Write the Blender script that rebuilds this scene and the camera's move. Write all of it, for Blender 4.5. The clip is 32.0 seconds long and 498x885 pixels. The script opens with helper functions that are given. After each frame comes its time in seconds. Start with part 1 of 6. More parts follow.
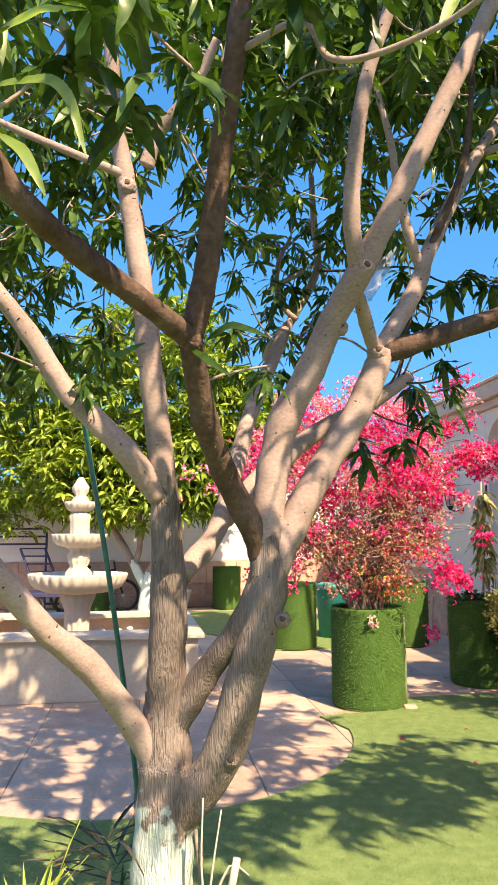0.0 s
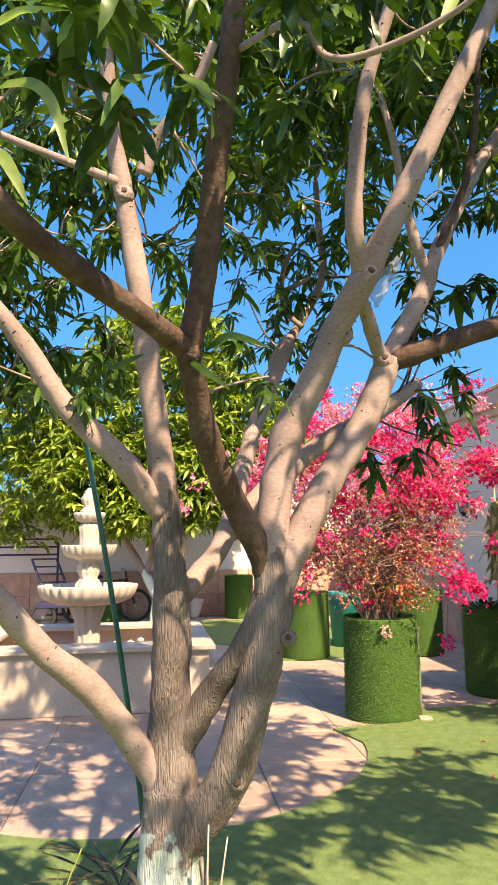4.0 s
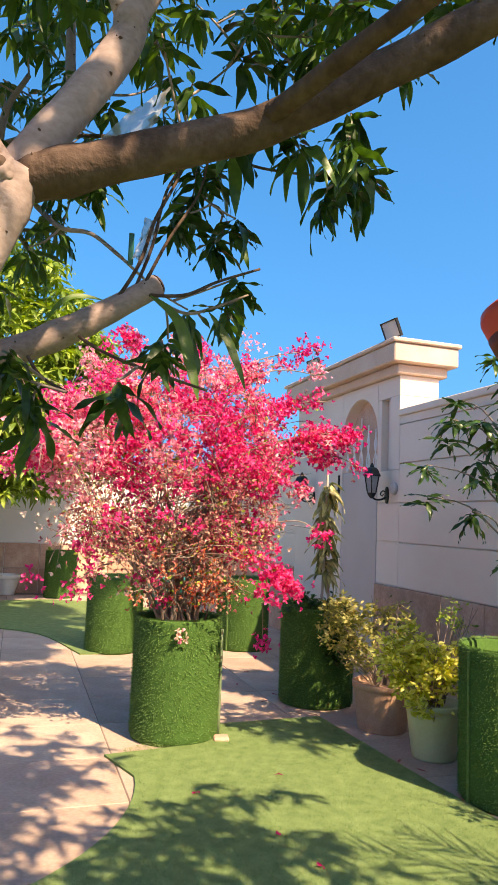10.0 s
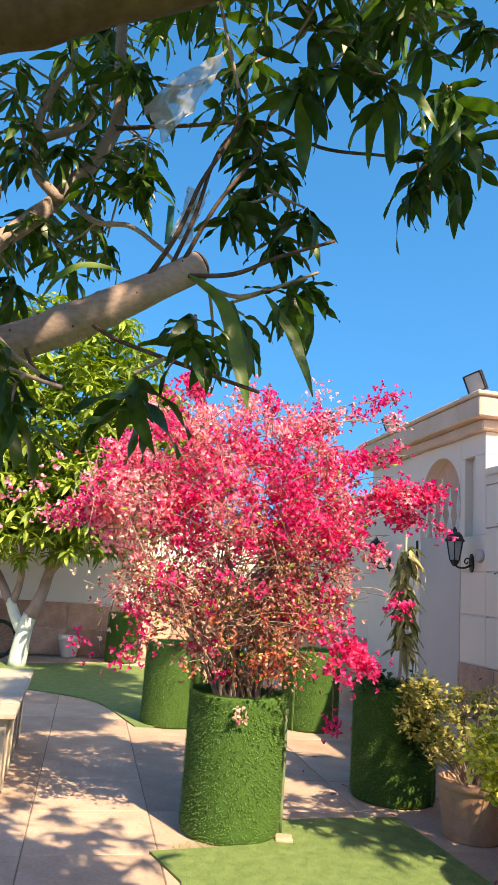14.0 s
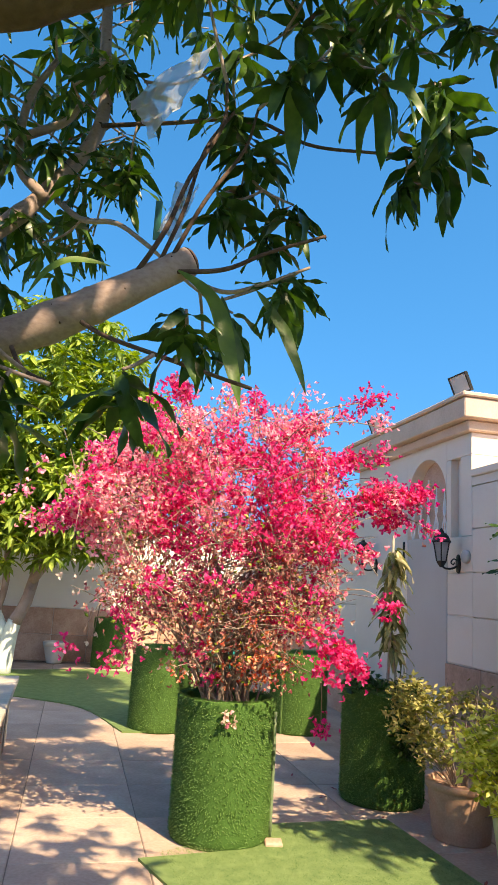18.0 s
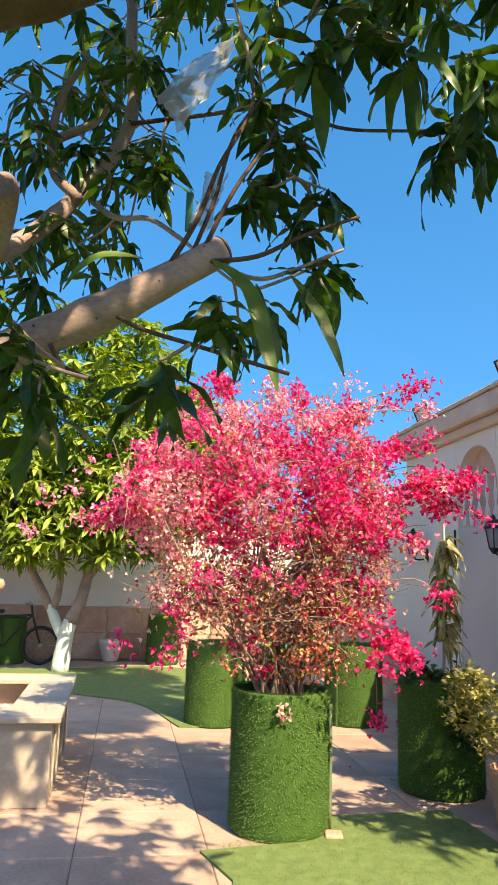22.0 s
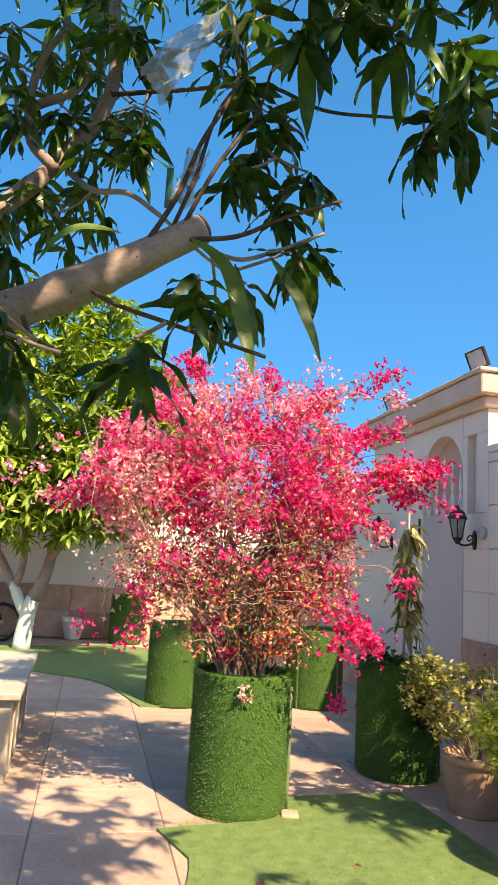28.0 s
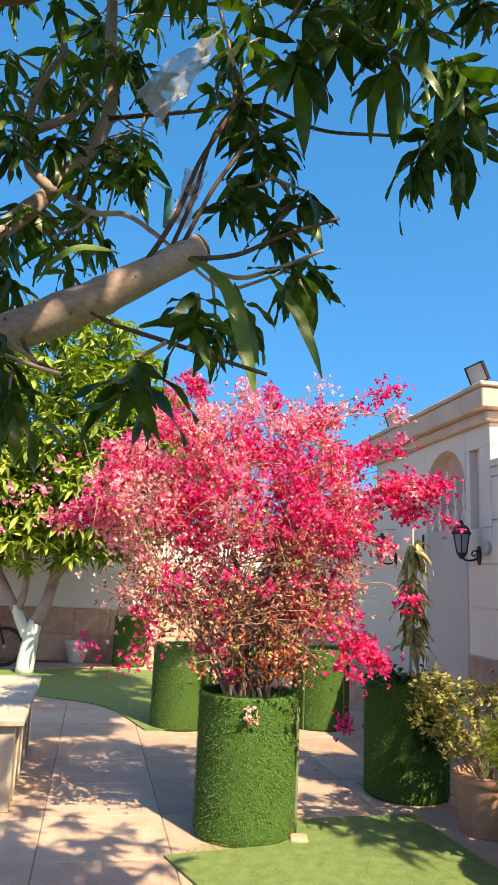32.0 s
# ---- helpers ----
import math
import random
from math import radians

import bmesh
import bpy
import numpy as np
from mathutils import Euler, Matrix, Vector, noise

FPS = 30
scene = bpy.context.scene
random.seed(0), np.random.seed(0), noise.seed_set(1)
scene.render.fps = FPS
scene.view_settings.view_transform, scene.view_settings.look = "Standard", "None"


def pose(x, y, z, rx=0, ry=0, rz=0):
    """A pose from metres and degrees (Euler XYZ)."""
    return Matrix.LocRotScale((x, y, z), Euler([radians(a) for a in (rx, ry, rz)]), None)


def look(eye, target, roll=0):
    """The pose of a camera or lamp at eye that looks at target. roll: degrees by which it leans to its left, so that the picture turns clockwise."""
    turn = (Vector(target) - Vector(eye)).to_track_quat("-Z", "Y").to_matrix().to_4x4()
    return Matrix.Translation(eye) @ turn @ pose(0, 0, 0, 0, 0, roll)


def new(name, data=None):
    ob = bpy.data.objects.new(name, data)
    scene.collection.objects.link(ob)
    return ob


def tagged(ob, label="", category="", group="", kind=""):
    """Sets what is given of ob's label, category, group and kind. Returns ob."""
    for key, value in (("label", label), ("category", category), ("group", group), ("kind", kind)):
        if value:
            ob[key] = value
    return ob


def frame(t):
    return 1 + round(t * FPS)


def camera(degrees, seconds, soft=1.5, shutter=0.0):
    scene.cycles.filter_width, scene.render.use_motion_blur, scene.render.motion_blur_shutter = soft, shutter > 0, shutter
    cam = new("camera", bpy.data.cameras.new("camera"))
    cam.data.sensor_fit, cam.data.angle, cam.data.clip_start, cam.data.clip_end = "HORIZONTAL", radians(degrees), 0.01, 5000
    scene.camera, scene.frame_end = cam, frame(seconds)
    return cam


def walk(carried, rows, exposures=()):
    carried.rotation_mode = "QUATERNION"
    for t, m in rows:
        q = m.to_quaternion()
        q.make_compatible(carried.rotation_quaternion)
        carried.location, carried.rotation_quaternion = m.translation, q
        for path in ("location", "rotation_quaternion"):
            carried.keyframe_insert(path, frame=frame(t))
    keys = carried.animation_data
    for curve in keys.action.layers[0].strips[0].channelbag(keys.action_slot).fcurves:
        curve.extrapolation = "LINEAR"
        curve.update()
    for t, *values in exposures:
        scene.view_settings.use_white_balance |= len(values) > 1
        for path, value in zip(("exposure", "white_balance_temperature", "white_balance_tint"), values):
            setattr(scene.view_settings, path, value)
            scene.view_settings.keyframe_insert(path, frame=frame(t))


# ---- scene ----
cam = camera(39.0, 32.0)
PATH = [
    (0, (0.17, -0.068, 1.36), (0.07, 1.912, 1.624), -0.1),
    (0.5, (0.179, -0.074, 1.361), (0.047, 1.902, 1.641), -0.0),
    (1, (0.166, -0.091, 1.363), (0.006, 1.879, 1.665), 0.1),
    (1.5, (0.179, -0.093, 1.366), (0.015, 1.876, 1.676), -0.0),
    (2, (0.201, -0.067, 1.357), (-0.029, 1.897, 1.658), -0.0),
    (2.5, (0.137, -0.072, 1.355), (-0.223, 1.872, 1.66), 1.9),
    (3, (0.143, -0.055, 1.354), (-0.152, 1.9, 1.655), 2.0),
    (3.5, (0.192, -0.008, 1.362), (-0.014, 1.96, 1.658), 0.5),
    (5.5, (0.109, -0.039, 1.445), (0.238, 1.941, 1.694), 1.8),
    (6, (-0.003, 0.0, 1.448), (0.278, 1.962, 1.715), 4.2),
    (6.5, (-0.031, 0.036, 1.459), (0.449, 1.961, 1.708), 5.8),
    (7, (0.062, 0.067, 1.443), (0.734, 1.938, 1.664), 6.2),
    (7.5, (0.305, 0.172, 1.43), (0.983, 2.045, 1.617), 4.9),
    (8, (0.369, 0.302, 1.425), (0.921, 2.215, 1.615), 3.3),
    (8.5, (0.392, 0.482, 1.46), (0.861, 2.416, 1.656), 2.5),
    (9, (0.581, 0.724, 1.431), (0.932, 2.684, 1.615), 1.9),
    (9.5, (0.696, 0.904, 1.447), (0.945, 2.879, 1.635), 1.4),
    (10, (0.672, 1.027, 1.451), (0.914, 3.0, 1.667), 2.3),
    (10.5, (0.617, 1.154, 1.459), (0.818, 3.129, 1.702), 2.8),
    (11, (0.686, 1.328, 1.422), (0.753, 3.308, 1.696), 2.5),
    (11.2, (0.732, 1.403, 1.425), (0.74, 3.382, 1.715), 2.9),
    (11.5, (0.756, 1.447, 1.409), (0.698, 3.417, 1.745), 2.6),
    (12, (0.704, 1.432, 1.422), (0.687, 3.389, 1.834), 3.9),
    (12.5, (0.685, 1.42, 1.448), (0.707, 3.372, 1.883), 4.7),
    (13, (0.686, 1.427, 1.436), (0.705, 3.38, 1.864), 5.0),
    (13.5, (0.705, 1.431, 1.434), (0.717, 3.389, 1.842), 4.7),
    (14, (0.729, 1.432, 1.435), (0.758, 3.394, 1.823), 4.1),
    (14.5, (0.734, 1.447, 1.432), (0.791, 3.411, 1.805), 3.7),
    (16.5, (0.72, 1.461, 1.424), (0.767, 3.418, 1.835), 3.5),
    (17, (0.725, 1.455, 1.424), (0.761, 3.412, 1.837), 3.4),
    (17.5, (0.719, 1.454, 1.424), (0.773, 3.412, 1.827), 3.5),
    (18, (0.72, 1.453, 1.43), (0.79, 3.411, 1.83), 3.5),
    (18.5, (0.724, 1.46, 1.418), (0.786, 3.42, 1.811), 3.3),
    (19, (0.743, 1.468, 1.412), (0.775, 3.429, 1.804), 2.8),
    (19.5, (0.735, 1.463, 1.418), (0.738, 3.424, 1.81), 2.2),
    (20, (0.729, 1.46, 1.421), (0.705, 3.422, 1.812), 1.5),
    (20.5, (0.733, 1.466, 1.42), (0.68, 3.429, 1.802), 0.9),
    (21, (0.735, 1.465, 1.413), (0.656, 3.429, 1.784), 0.7),
    (21.5, (0.737, 1.485, 1.422), (0.651, 3.448, 1.795), 1.1),
    (22, (0.727, 1.462, 1.42), (0.671, 3.425, 1.801), 1.8),
    (22.5, (0.731, 1.46, 1.432), (0.711, 3.426, 1.802), 2.0),
    (23, (0.734, 1.468, 1.426), (0.726, 3.436, 1.783), 2.0),
    (23.5, (0.738, 1.47, 1.421), (0.721, 3.439, 1.772), 2.0),
    (24, (0.735, 1.478, 1.424), (0.711, 3.448, 1.769), 1.9),
    (24.5, (0.736, 1.491, 1.422), (0.723, 3.462, 1.761), 1.6),
    (25, (0.744, 1.501, 1.417), (0.741, 3.474, 1.743), 1.8),
    (25.5, (0.732, 1.506, 1.429), (0.735, 3.482, 1.74), 2.3),
    (27.5, (0.726, 1.483, 1.431), (0.743, 3.457, 1.757), 3.3),
    (28, (0.722, 1.469, 1.42), (0.754, 3.439, 1.758), 3.4),
    (28.5, (0.723, 1.46, 1.426), (0.772, 3.431, 1.761), 3.3),
    (29, (0.719, 1.455, 1.437), (0.783, 3.426, 1.772), 2.9),
    (29.5, (0.74, 1.453, 1.425), (0.788, 3.424, 1.762), 2.1),
    (30, (0.745, 1.455, 1.425), (0.759, 3.428, 1.753), 1.6),
    (30.5, (0.734, 1.45, 1.435), (0.722, 3.423, 1.765), 1.5),
    (31, (0.729, 1.464, 1.428), (0.715, 3.431, 1.788), 2.0),
    (31.5, (0.724, 1.467, 1.428), (0.728, 3.428, 1.823), 2.5),
    (32, (0.72, 1.477, 1.421), (0.746, 3.439, 1.811), 2.4),
]
walk(cam, [(t, look(eye, target, roll)) for t, eye, target, roll in PATH], exposures=[(0.0, 1.94, 10000, 11), (2.0, 1.93, 10000, 11), (3.0, 1.8, 10000, 11), (6.0, 1.97, 10100, 14), (7.0, 2.05, 10300, 17), (9.0, 1.83, 10100, 14), (12.0, 1.78, 9850, 6), (32.0, 1.73, 9800, 6)])

# ---- light ----
SUN_EL, SUN_LEFT = 47.0, 34.0
world = bpy.data.worlds.new("sky_world")
scene.world = world
world.use_nodes = True
wn = world.node_tree
sky = wn.nodes.new("ShaderNodeTexSky")
sky.sky_type, sky.sun_disc = "NISHITA", False
sky.sun_elevation, sky.sun_rotation = radians(SUN_EL), radians(180 - SUN_LEFT)
sky.air_density, sky.dust_density, sky.ozone_density = 0.75, 0.8, 4.0
richer = wn.nodes.new("ShaderNodeHueSaturation")
richer.inputs["Saturation"].default_value = 1.33
# a dry desert sky: nearly one blue from the wall tops up
sky_way = wn.nodes.new("ShaderNodeTexCoord")
flatten = wn.nodes.new("ShaderNodeVectorMath")
flatten.operation = "MULTIPLY_ADD"
flatten.inputs[1].default_value, flatten.inputs[2].default_value = (1, 1, 0.6), (0, 0, 0.28)
unit = wn.nodes.new("ShaderNodeVectorMath")
unit.operation = "NORMALIZE"
wn.links.new(sky_way.outputs["Generated"], flatten.inputs[0])
wn.links.new(flatten.outputs[0], unit.inputs[0])
wn.links.new(unit.outputs[0], sky.inputs["Vector"])
wn.links.new(sky.outputs[0], richer.inputs["Color"])
wn.links.new(richer.outputs[0], wn.nodes["Background"].inputs[0])
wn.nodes["Background"].inputs[1].default_value = 0.143
sun_data = bpy.data.lights.new("sun", "SUN")
sun_data.energy, sun_data.angle, sun_data.color = 3.05, radians(0.55), (1.0, 0.91, 0.8)
sun = new("sun", sun_data)
_l = Vector((-math.sin(radians(SUN_LEFT)) * math.cos(radians(SUN_EL)), math.cos(radians(SUN_LEFT)) * math.cos(radians(SUN_EL)), -math.sin(radians(SUN_EL))))
sun.matrix_world = look(Vector((0, 0, 12)), Vector((0, 0, 12)) + _l)


# ---- materials ----
def mat(name, colors, rough=0.8, metal=0.0, scale=8.0, fine=90.0, bump=0.3, dist=0.004, rand=0.0, island=0.0, trans=0.0, spec=0.5, stretch=1.0):
    """A node material: colours mixed by noise at two scales, with fine relief; rand and island vary value by object and by loose piece."""
    m = bpy.data.materials.new(name)
    m.use_nodes = True
    t = m.node_tree
    N, L = t.nodes.new, t.links.new
    b = t.nodes["Principled BSDF"]
    b.inputs["Roughness"].default_value, b.inputs["Metallic"].default_value = rough, metal
    b.inputs["Specular IOR Level"].default_value = spec
    tc = N("ShaderNodeTexCoord")
    n1 = N("ShaderNodeTexNoise")
    n1.inputs["Scale"].default_value, n1.inputs["Detail"].default_value = scale, 5
    n2 = N("ShaderNodeTexNoise")
    n2.inputs["Scale"].default_value, n2.inputs["Detail"].default_value = fine, 3
    mp = N("ShaderNodeMapping")
    mp.inputs["Scale"].default_value = (1, 1, stretch)
    L(tc.outputs["Object"], mp.inputs["Vector"])
    L(tc.outputs["Object"], n1.inputs["Vector"])
    L(mp.outputs[0], n2.inputs["Vector"])
    mixn = N("ShaderNodeMath")
    mixn.operation = "MULTIPLY_ADD"
    L(n2.outputs["Fac"], mixn.inputs[0])
    mixn.inputs[1].default_value = 0.45
    sc = N("ShaderNodeMath")
    sc.operation = "MULTIPLY"
    L(n1.outputs["Fac"], sc.inputs[0])
    sc.inputs[1].default_value = 0.62
    L(sc.outputs[0], mixn.inputs[2])
    fac = mixn.outputs[0]
    for amount, node, out in ((rand, "ShaderNodeObjectInfo", "Random"), (island, "ShaderNodeNewGeometry", "Random Per Island")):
        if amount:
            r = N(node)
            a = N("ShaderNodeMath")
            a.operation = "MULTIPLY_ADD"
            L(r.outputs[out], a.inputs[0])
            a.inputs[1].default_value = amount
            a2 = N("ShaderNodeMath")
            a2.operation = "SUBTRACT"
            L(fac, a2.inputs[0])
            a2.inputs[1].default_value = amount / 2
            L(a2.outputs[0], a.inputs[2])
            fac = a.outputs[0]
    ramp = N("ShaderNodeValToRGB")
    el = ramp.color_ramp.elements
    while len(el) < len(colors):
        el.new(0.5)
    for i, c in enumerate(colors):
        el[i].position = 0.3 + 0.45 * i / max(1, len(colors) - 1)
        el[i].color = (*c, 1)
    L(fac, ramp.inputs[0])
    col = ramp.outputs[0]
    L(col, b.inputs["Base Color"])
    if bump:
        bp = N("ShaderNodeBump")
        bp.inputs["Strength"].default_value, bp.inputs["Distance"].default_value = bump, dist
        L(mixn.outputs[0], bp.inputs["Height"])
        L(bp.outputs[0], b.inputs["Normal"])
    if trans:
        tr = N("ShaderNodeBsdfTranslucent")
        mx = N("ShaderNodeMixShader")
        hs = N("ShaderNodeHueSaturation")
        hs.inputs["Value"].default_value, hs.inputs["Saturation"].default_value = 1.5, 1.15
        L(col, hs.inputs["Color"])
        L(hs.outputs[0], tr.inputs["Color"])
        mx.inputs[0].default_value = trans
        L(b.outputs[0], mx.inputs[1])
        L(tr.outputs[0], mx.inputs[2])
        L(mx.outputs[0], t.nodes["Material Output"].inputs["Surface"])
    return m


def limed(m):
    """Whitewash over a bark material up to an uneven, slanting brush line round the foot."""
    t = m.node_tree
    N, L = t.nodes.new, t.links.new
    b = t.nodes["Principled BSDF"]
    was = b.inputs["Base Color"].links[0].from_socket
    tc, sep, nz = N("ShaderNodeTexCoord"), N("ShaderNodeSeparateXYZ"), N("ShaderNodeTexNoise")
    nz.inputs["Scale"].default_value, nz.inputs["Detail"].default_value = 22, 6
    L(tc.outputs["Object"], sep.inputs[0])
    L(tc.outputs["Object"], nz.inputs["Vector"])
    slope = N("ShaderNodeMath")
    slope.operation = "MULTIPLY_ADD"
    L(sep.outputs["X"], slope.inputs[0])
    slope.inputs[1].default_value = 0.55
    L(sep.outputs["Z"], slope.inputs[2])
    rag = N("ShaderNodeMath")
    rag.operation = "MULTIPLY_ADD"
    L(nz.outputs["Fac"], rag.inputs[0])
    rag.inputs[1].default_value = 0.34
    L(slope.outputs[0], rag.inputs[2])
    edge = N("ShaderNodeMapRange")
    edge.inputs["From Min"].default_value, edge.inputs["From Max"].default_value = 0.8, 0.77
    L(rag.outputs[0], edge.inputs["Value"])
    mix = N("ShaderNodeMix")
    mix.data_type = "RGBA"
    L(edge.outputs[0], mix.inputs["Factor"])
    L(was, mix.inputs["A"])
    mix.inputs["B"].default_value = (0.56, 0.64, 0.6, 1)
    L(mix.outputs["Result"], b.inputs["Base Color"])


M_GROUND = mat("earth", [(0.16, 0.11, 0.08), (0.26, 0.19, 0.14)], 0.95)
M_SLAB = mat("pink_paving", [(0.32, 0.22, 0.172), (0.43, 0.303, 0.243), (0.52, 0.39, 0.32)], 0.78, scale=4.0, fine=45, bump=0.4, rand=0.25)
M_JOINT = mat("dark_joint", [(0.16, 0.115, 0.092), (0.25, 0.185, 0.15)], 0.95, scale=12, bump=0.3)
M_TURF = mat("artificial_turf", [(0.115, 0.185, 0.066), (0.17, 0.25, 0.094), (0.235, 0.32, 0.135)], 0.8, scale=14, fine=500, bump=0.4, dist=0.006, spec=0.25, trans=0.2)
M_PILE = mat("turf_pile", [(0.08, 0.15, 0.045), (0.17, 0.25, 0.094), (0.28, 0.36, 0.16)], 0.8, scale=14, fine=500, bump=0.0, island=0.6, spec=0.25, trans=0.2)
M_TURFPOT = mat("turf_wrap", [(0.07, 0.145, 0.045), (0.12, 0.215, 0.072), (0.18, 0.29, 0.11)], 0.85, scale=60, fine=420, bump=0.5, dist=0.006, spec=0.1, trans=0.25)
# wrap below the tufts, darkened for the shade between the fibres
M_TURFSHADE = mat("turf_base_shade", [(0.035, 0.088, 0.022), (0.08, 0.165, 0.043)], 0.95, scale=90, fine=420, bump=0.6, dist=0.006, spec=0.1)
M_RENDER = mat("painted_render", [(0.7, 0.575, 0.495), (0.77, 0.645, 0.56), (0.82, 0.71, 0.63)], 0.9, scale=1.1, fine=120, bump=0.2)
M_CREAM = mat("cream_stone", [(0.52, 0.365, 0.28), (0.62, 0.45, 0.355), (0.69, 0.53, 0.43)], 0.85, scale=4, fine=70, bump=0.25)
M_WHITEWALL = mat("white_render", [(0.7, 0.67, 0.65), (0.8, 0.77, 0.75)], 0.9, scale=2, bump=0.15)
M_STONE = mat("red_stone", [(0.36, 0.205, 0.15), (0.5, 0.305, 0.23), (0.62, 0.42, 0.33)], 0.85, scale=6, fine=50, bump=0.6, dist=0.01, rand=0.3)
M_BARK = mat("mango_bark", [(0.2, 0.138, 0.124), (0.315, 0.232, 0.213), (0.42, 0.325, 0.302)], 0.92, scale=6, fine=90, bump=0.5, dist=0.004, stretch=1.6, spec=0.25)
# brown bark, made darker still to carry the shade on some limbs
M_BROWNSHADEBARK = mat("brown_shade_bark", [(0.05, 0.029, 0.023), (0.1, 0.062, 0.048), (0.165, 0.11, 0.088)], 0.9, scale=13, fine=70, bump=0.9, dist=0.01, spec=0.2)
M_FURROW = mat("furrowed_bark", [(0.07, 0.053, 0.048), (0.225, 0.18, 0.165), (0.37, 0.305, 0.28)], 0.92, scale=7, fine=240, bump=1.0, dist=0.03, stretch=0.08, spec=0.2)
limed(M_FURROW)
M_LIME = mat("lime_wash", [(0.47, 0.54, 0.5), (0.6, 0.66, 0.62), (0.68, 0.72, 0.68)], 0.92, scale=14, fine=60, bump=0.5)
M_LEAF = mat("mango_leaf", [(0.02, 0.05, 0.01), (0.044, 0.1, 0.018), (0.085, 0.16, 0.03)], 0.36, spec=0.4, scale=5, fine=40, bump=0.1, rand=0.35, island=0.4, trans=0.25)
M_LEAFLIGHT = mat("young_leaf", [(0.12, 0.19, 0.028), (0.26, 0.345, 0.055), (0.43, 0.49, 0.12)], 0.45, spec=0.35, scale=5, fine=40, bump=0.1, island=0.6, rand=0.3, trans=0.32)
M_LEAFMID = mat("fresh_leaf", [(0.05, 0.11, 0.018), (0.09, 0.17, 0.03), (0.17, 0.25, 0.06)], 0.4, spec=0.4, scale=5, fine=40, bump=0.1, rand=0.4, trans=0.32)
# brighter green for near leaves in sun, the sunlight put into the colour
M_LITLEAF = mat("lit_young_leaf", [(0.14, 0.24, 0.03), (0.25, 0.37, 0.05), (0.38, 0.48, 0.1)], 0.45, spec=0.4, scale=5, fine=40, bump=0.1, rand=0.4, trans=0.35)
M_DARKBLADE = mat("dark_blade", [(0.02, 0.022, 0.015), (0.045, 0.04, 0.025), (0.08, 0.06, 0.035)], 0.5, scale=8, bump=0.1, island=0.5)
M_YELLOW = mat("yellow_leaf", [(0.3, 0.32, 0.04), (0.54, 0.53, 0.09), (0.74, 0.7, 0.24)], 0.5, scale=9, bump=0.1, island=0.6, trans=0.36)
M_DULL = mat("dull_leaf", [(0.12, 0.13, 0.03), (0.25, 0.235, 0.07), (0.42, 0.37, 0.14)], 0.6, scale=9, bump=0.1, island=0.6, trans=0.25)
M_OLIVE = mat("olive_leaf", [(0.13, 0.135, 0.04), (0.27, 0.255, 0.09), (0.46, 0.41, 0.2)], 0.5, scale=9, bump=0.1, rand=0.7, trans=0.25)
M_HOT = mat("magenta_bract", [(0.54, 0.01, 0.135), (0.72, 0.03, 0.215), (0.8, 0.11, 0.31)], 0.6, scale=9, bump=0.1, island=0.6, trans=0.38)
M_PALE = mat("pink_bract", [(0.7, 0.17, 0.29), (0.78, 0.31, 0.41), (0.81, 0.47, 0.53)], 0.6, scale=9, bump=0.1, island=0.6, trans=0.38)
M_SALMON = mat("salmon_bract", [(0.6, 0.09, 0.06), (0.74, 0.22, 0.13), (0.8, 0.42, 0.28)], 0.6, scale=9, bump=0.1, island=0.6, trans=0.35)
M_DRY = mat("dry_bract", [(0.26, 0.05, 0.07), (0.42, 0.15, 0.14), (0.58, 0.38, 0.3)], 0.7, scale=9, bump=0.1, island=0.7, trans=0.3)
M_CREAMBRACT = mat("cream_bract", [(0.62, 0.4, 0.36), (0.74, 0.58, 0.5), (0.8, 0.68, 0.6)], 0.7, scale=9, bump=0.1, island=0.5, trans=0.35)
M_STEM = mat("woody_stem", [(0.12, 0.085, 0.07), (0.24, 0.175, 0.145), (0.38, 0.3, 0.26)], 0.9, scale=25, bump=0.4)
M_PALESTEM = mat("pale_stem", [(0.42, 0.36, 0.3), (0.58, 0.5, 0.42)], 0.85, scale=25, bump=0.3)
M_TERRA = mat("terracotta", [(0.36, 0.19, 0.13), (0.47, 0.27, 0.19), (0.56, 0.35, 0.26)], 0.8, scale=9, bump=0.3)
M_ORANGEPOT = mat("orange_plastic_pot", [(0.42, 0.14, 0.05), (0.54, 0.2, 0.075)], 0.5, scale=6, bump=0.1)
M_OLIVEPOT = mat("pale_green_pot", [(0.44, 0.44, 0.24), (0.55, 0.55, 0.34)], 0.55, scale=6, bump=0.1)
M_WHITEPOT = mat("white_plastic", [(0.56, 0.54, 0.5), (0.66, 0.64, 0.6)], 0.55, scale=6, bump=0.15)
M_SOIL = mat("soil", [(0.05, 0.035, 0.025), (0.12, 0.085, 0.06)], 1.0, scale=30, bump=0.8)
M_BLACK = mat("black_iron", [(0.012, 0.012, 0.013), (0.03, 0.03, 0.03)], 0.45, metal=0.3, bump=0.2)
M_GREY = mat("grey_metal_door", [(0.42, 0.38, 0.375), (0.5, 0.455, 0.445)], 0.6, metal=0.0, scale=2, bump=0.1)
M_FEEDORANGE = mat("orange_feeder_plastic", [(0.46, 0.026, 0.014), (0.58, 0.046, 0.02)], 0.45, scale=8, bump=0.05)
# tray plastic darkened to maroon: shade below the feeder is in the colour
M_FEEDSHADE = mat("shaded_maroon_plastic", [(0.05, 0.008, 0.008), (0.13, 0.014, 0.01)], 0.6, scale=25, bump=0.1)
M_FEEDWHITE = mat("translucent_feeder_plastic", [(0.6, 0.56, 0.52), (0.7, 0.67, 0.64)], 0.4, scale=5, bump=0.08, trans=0.2)
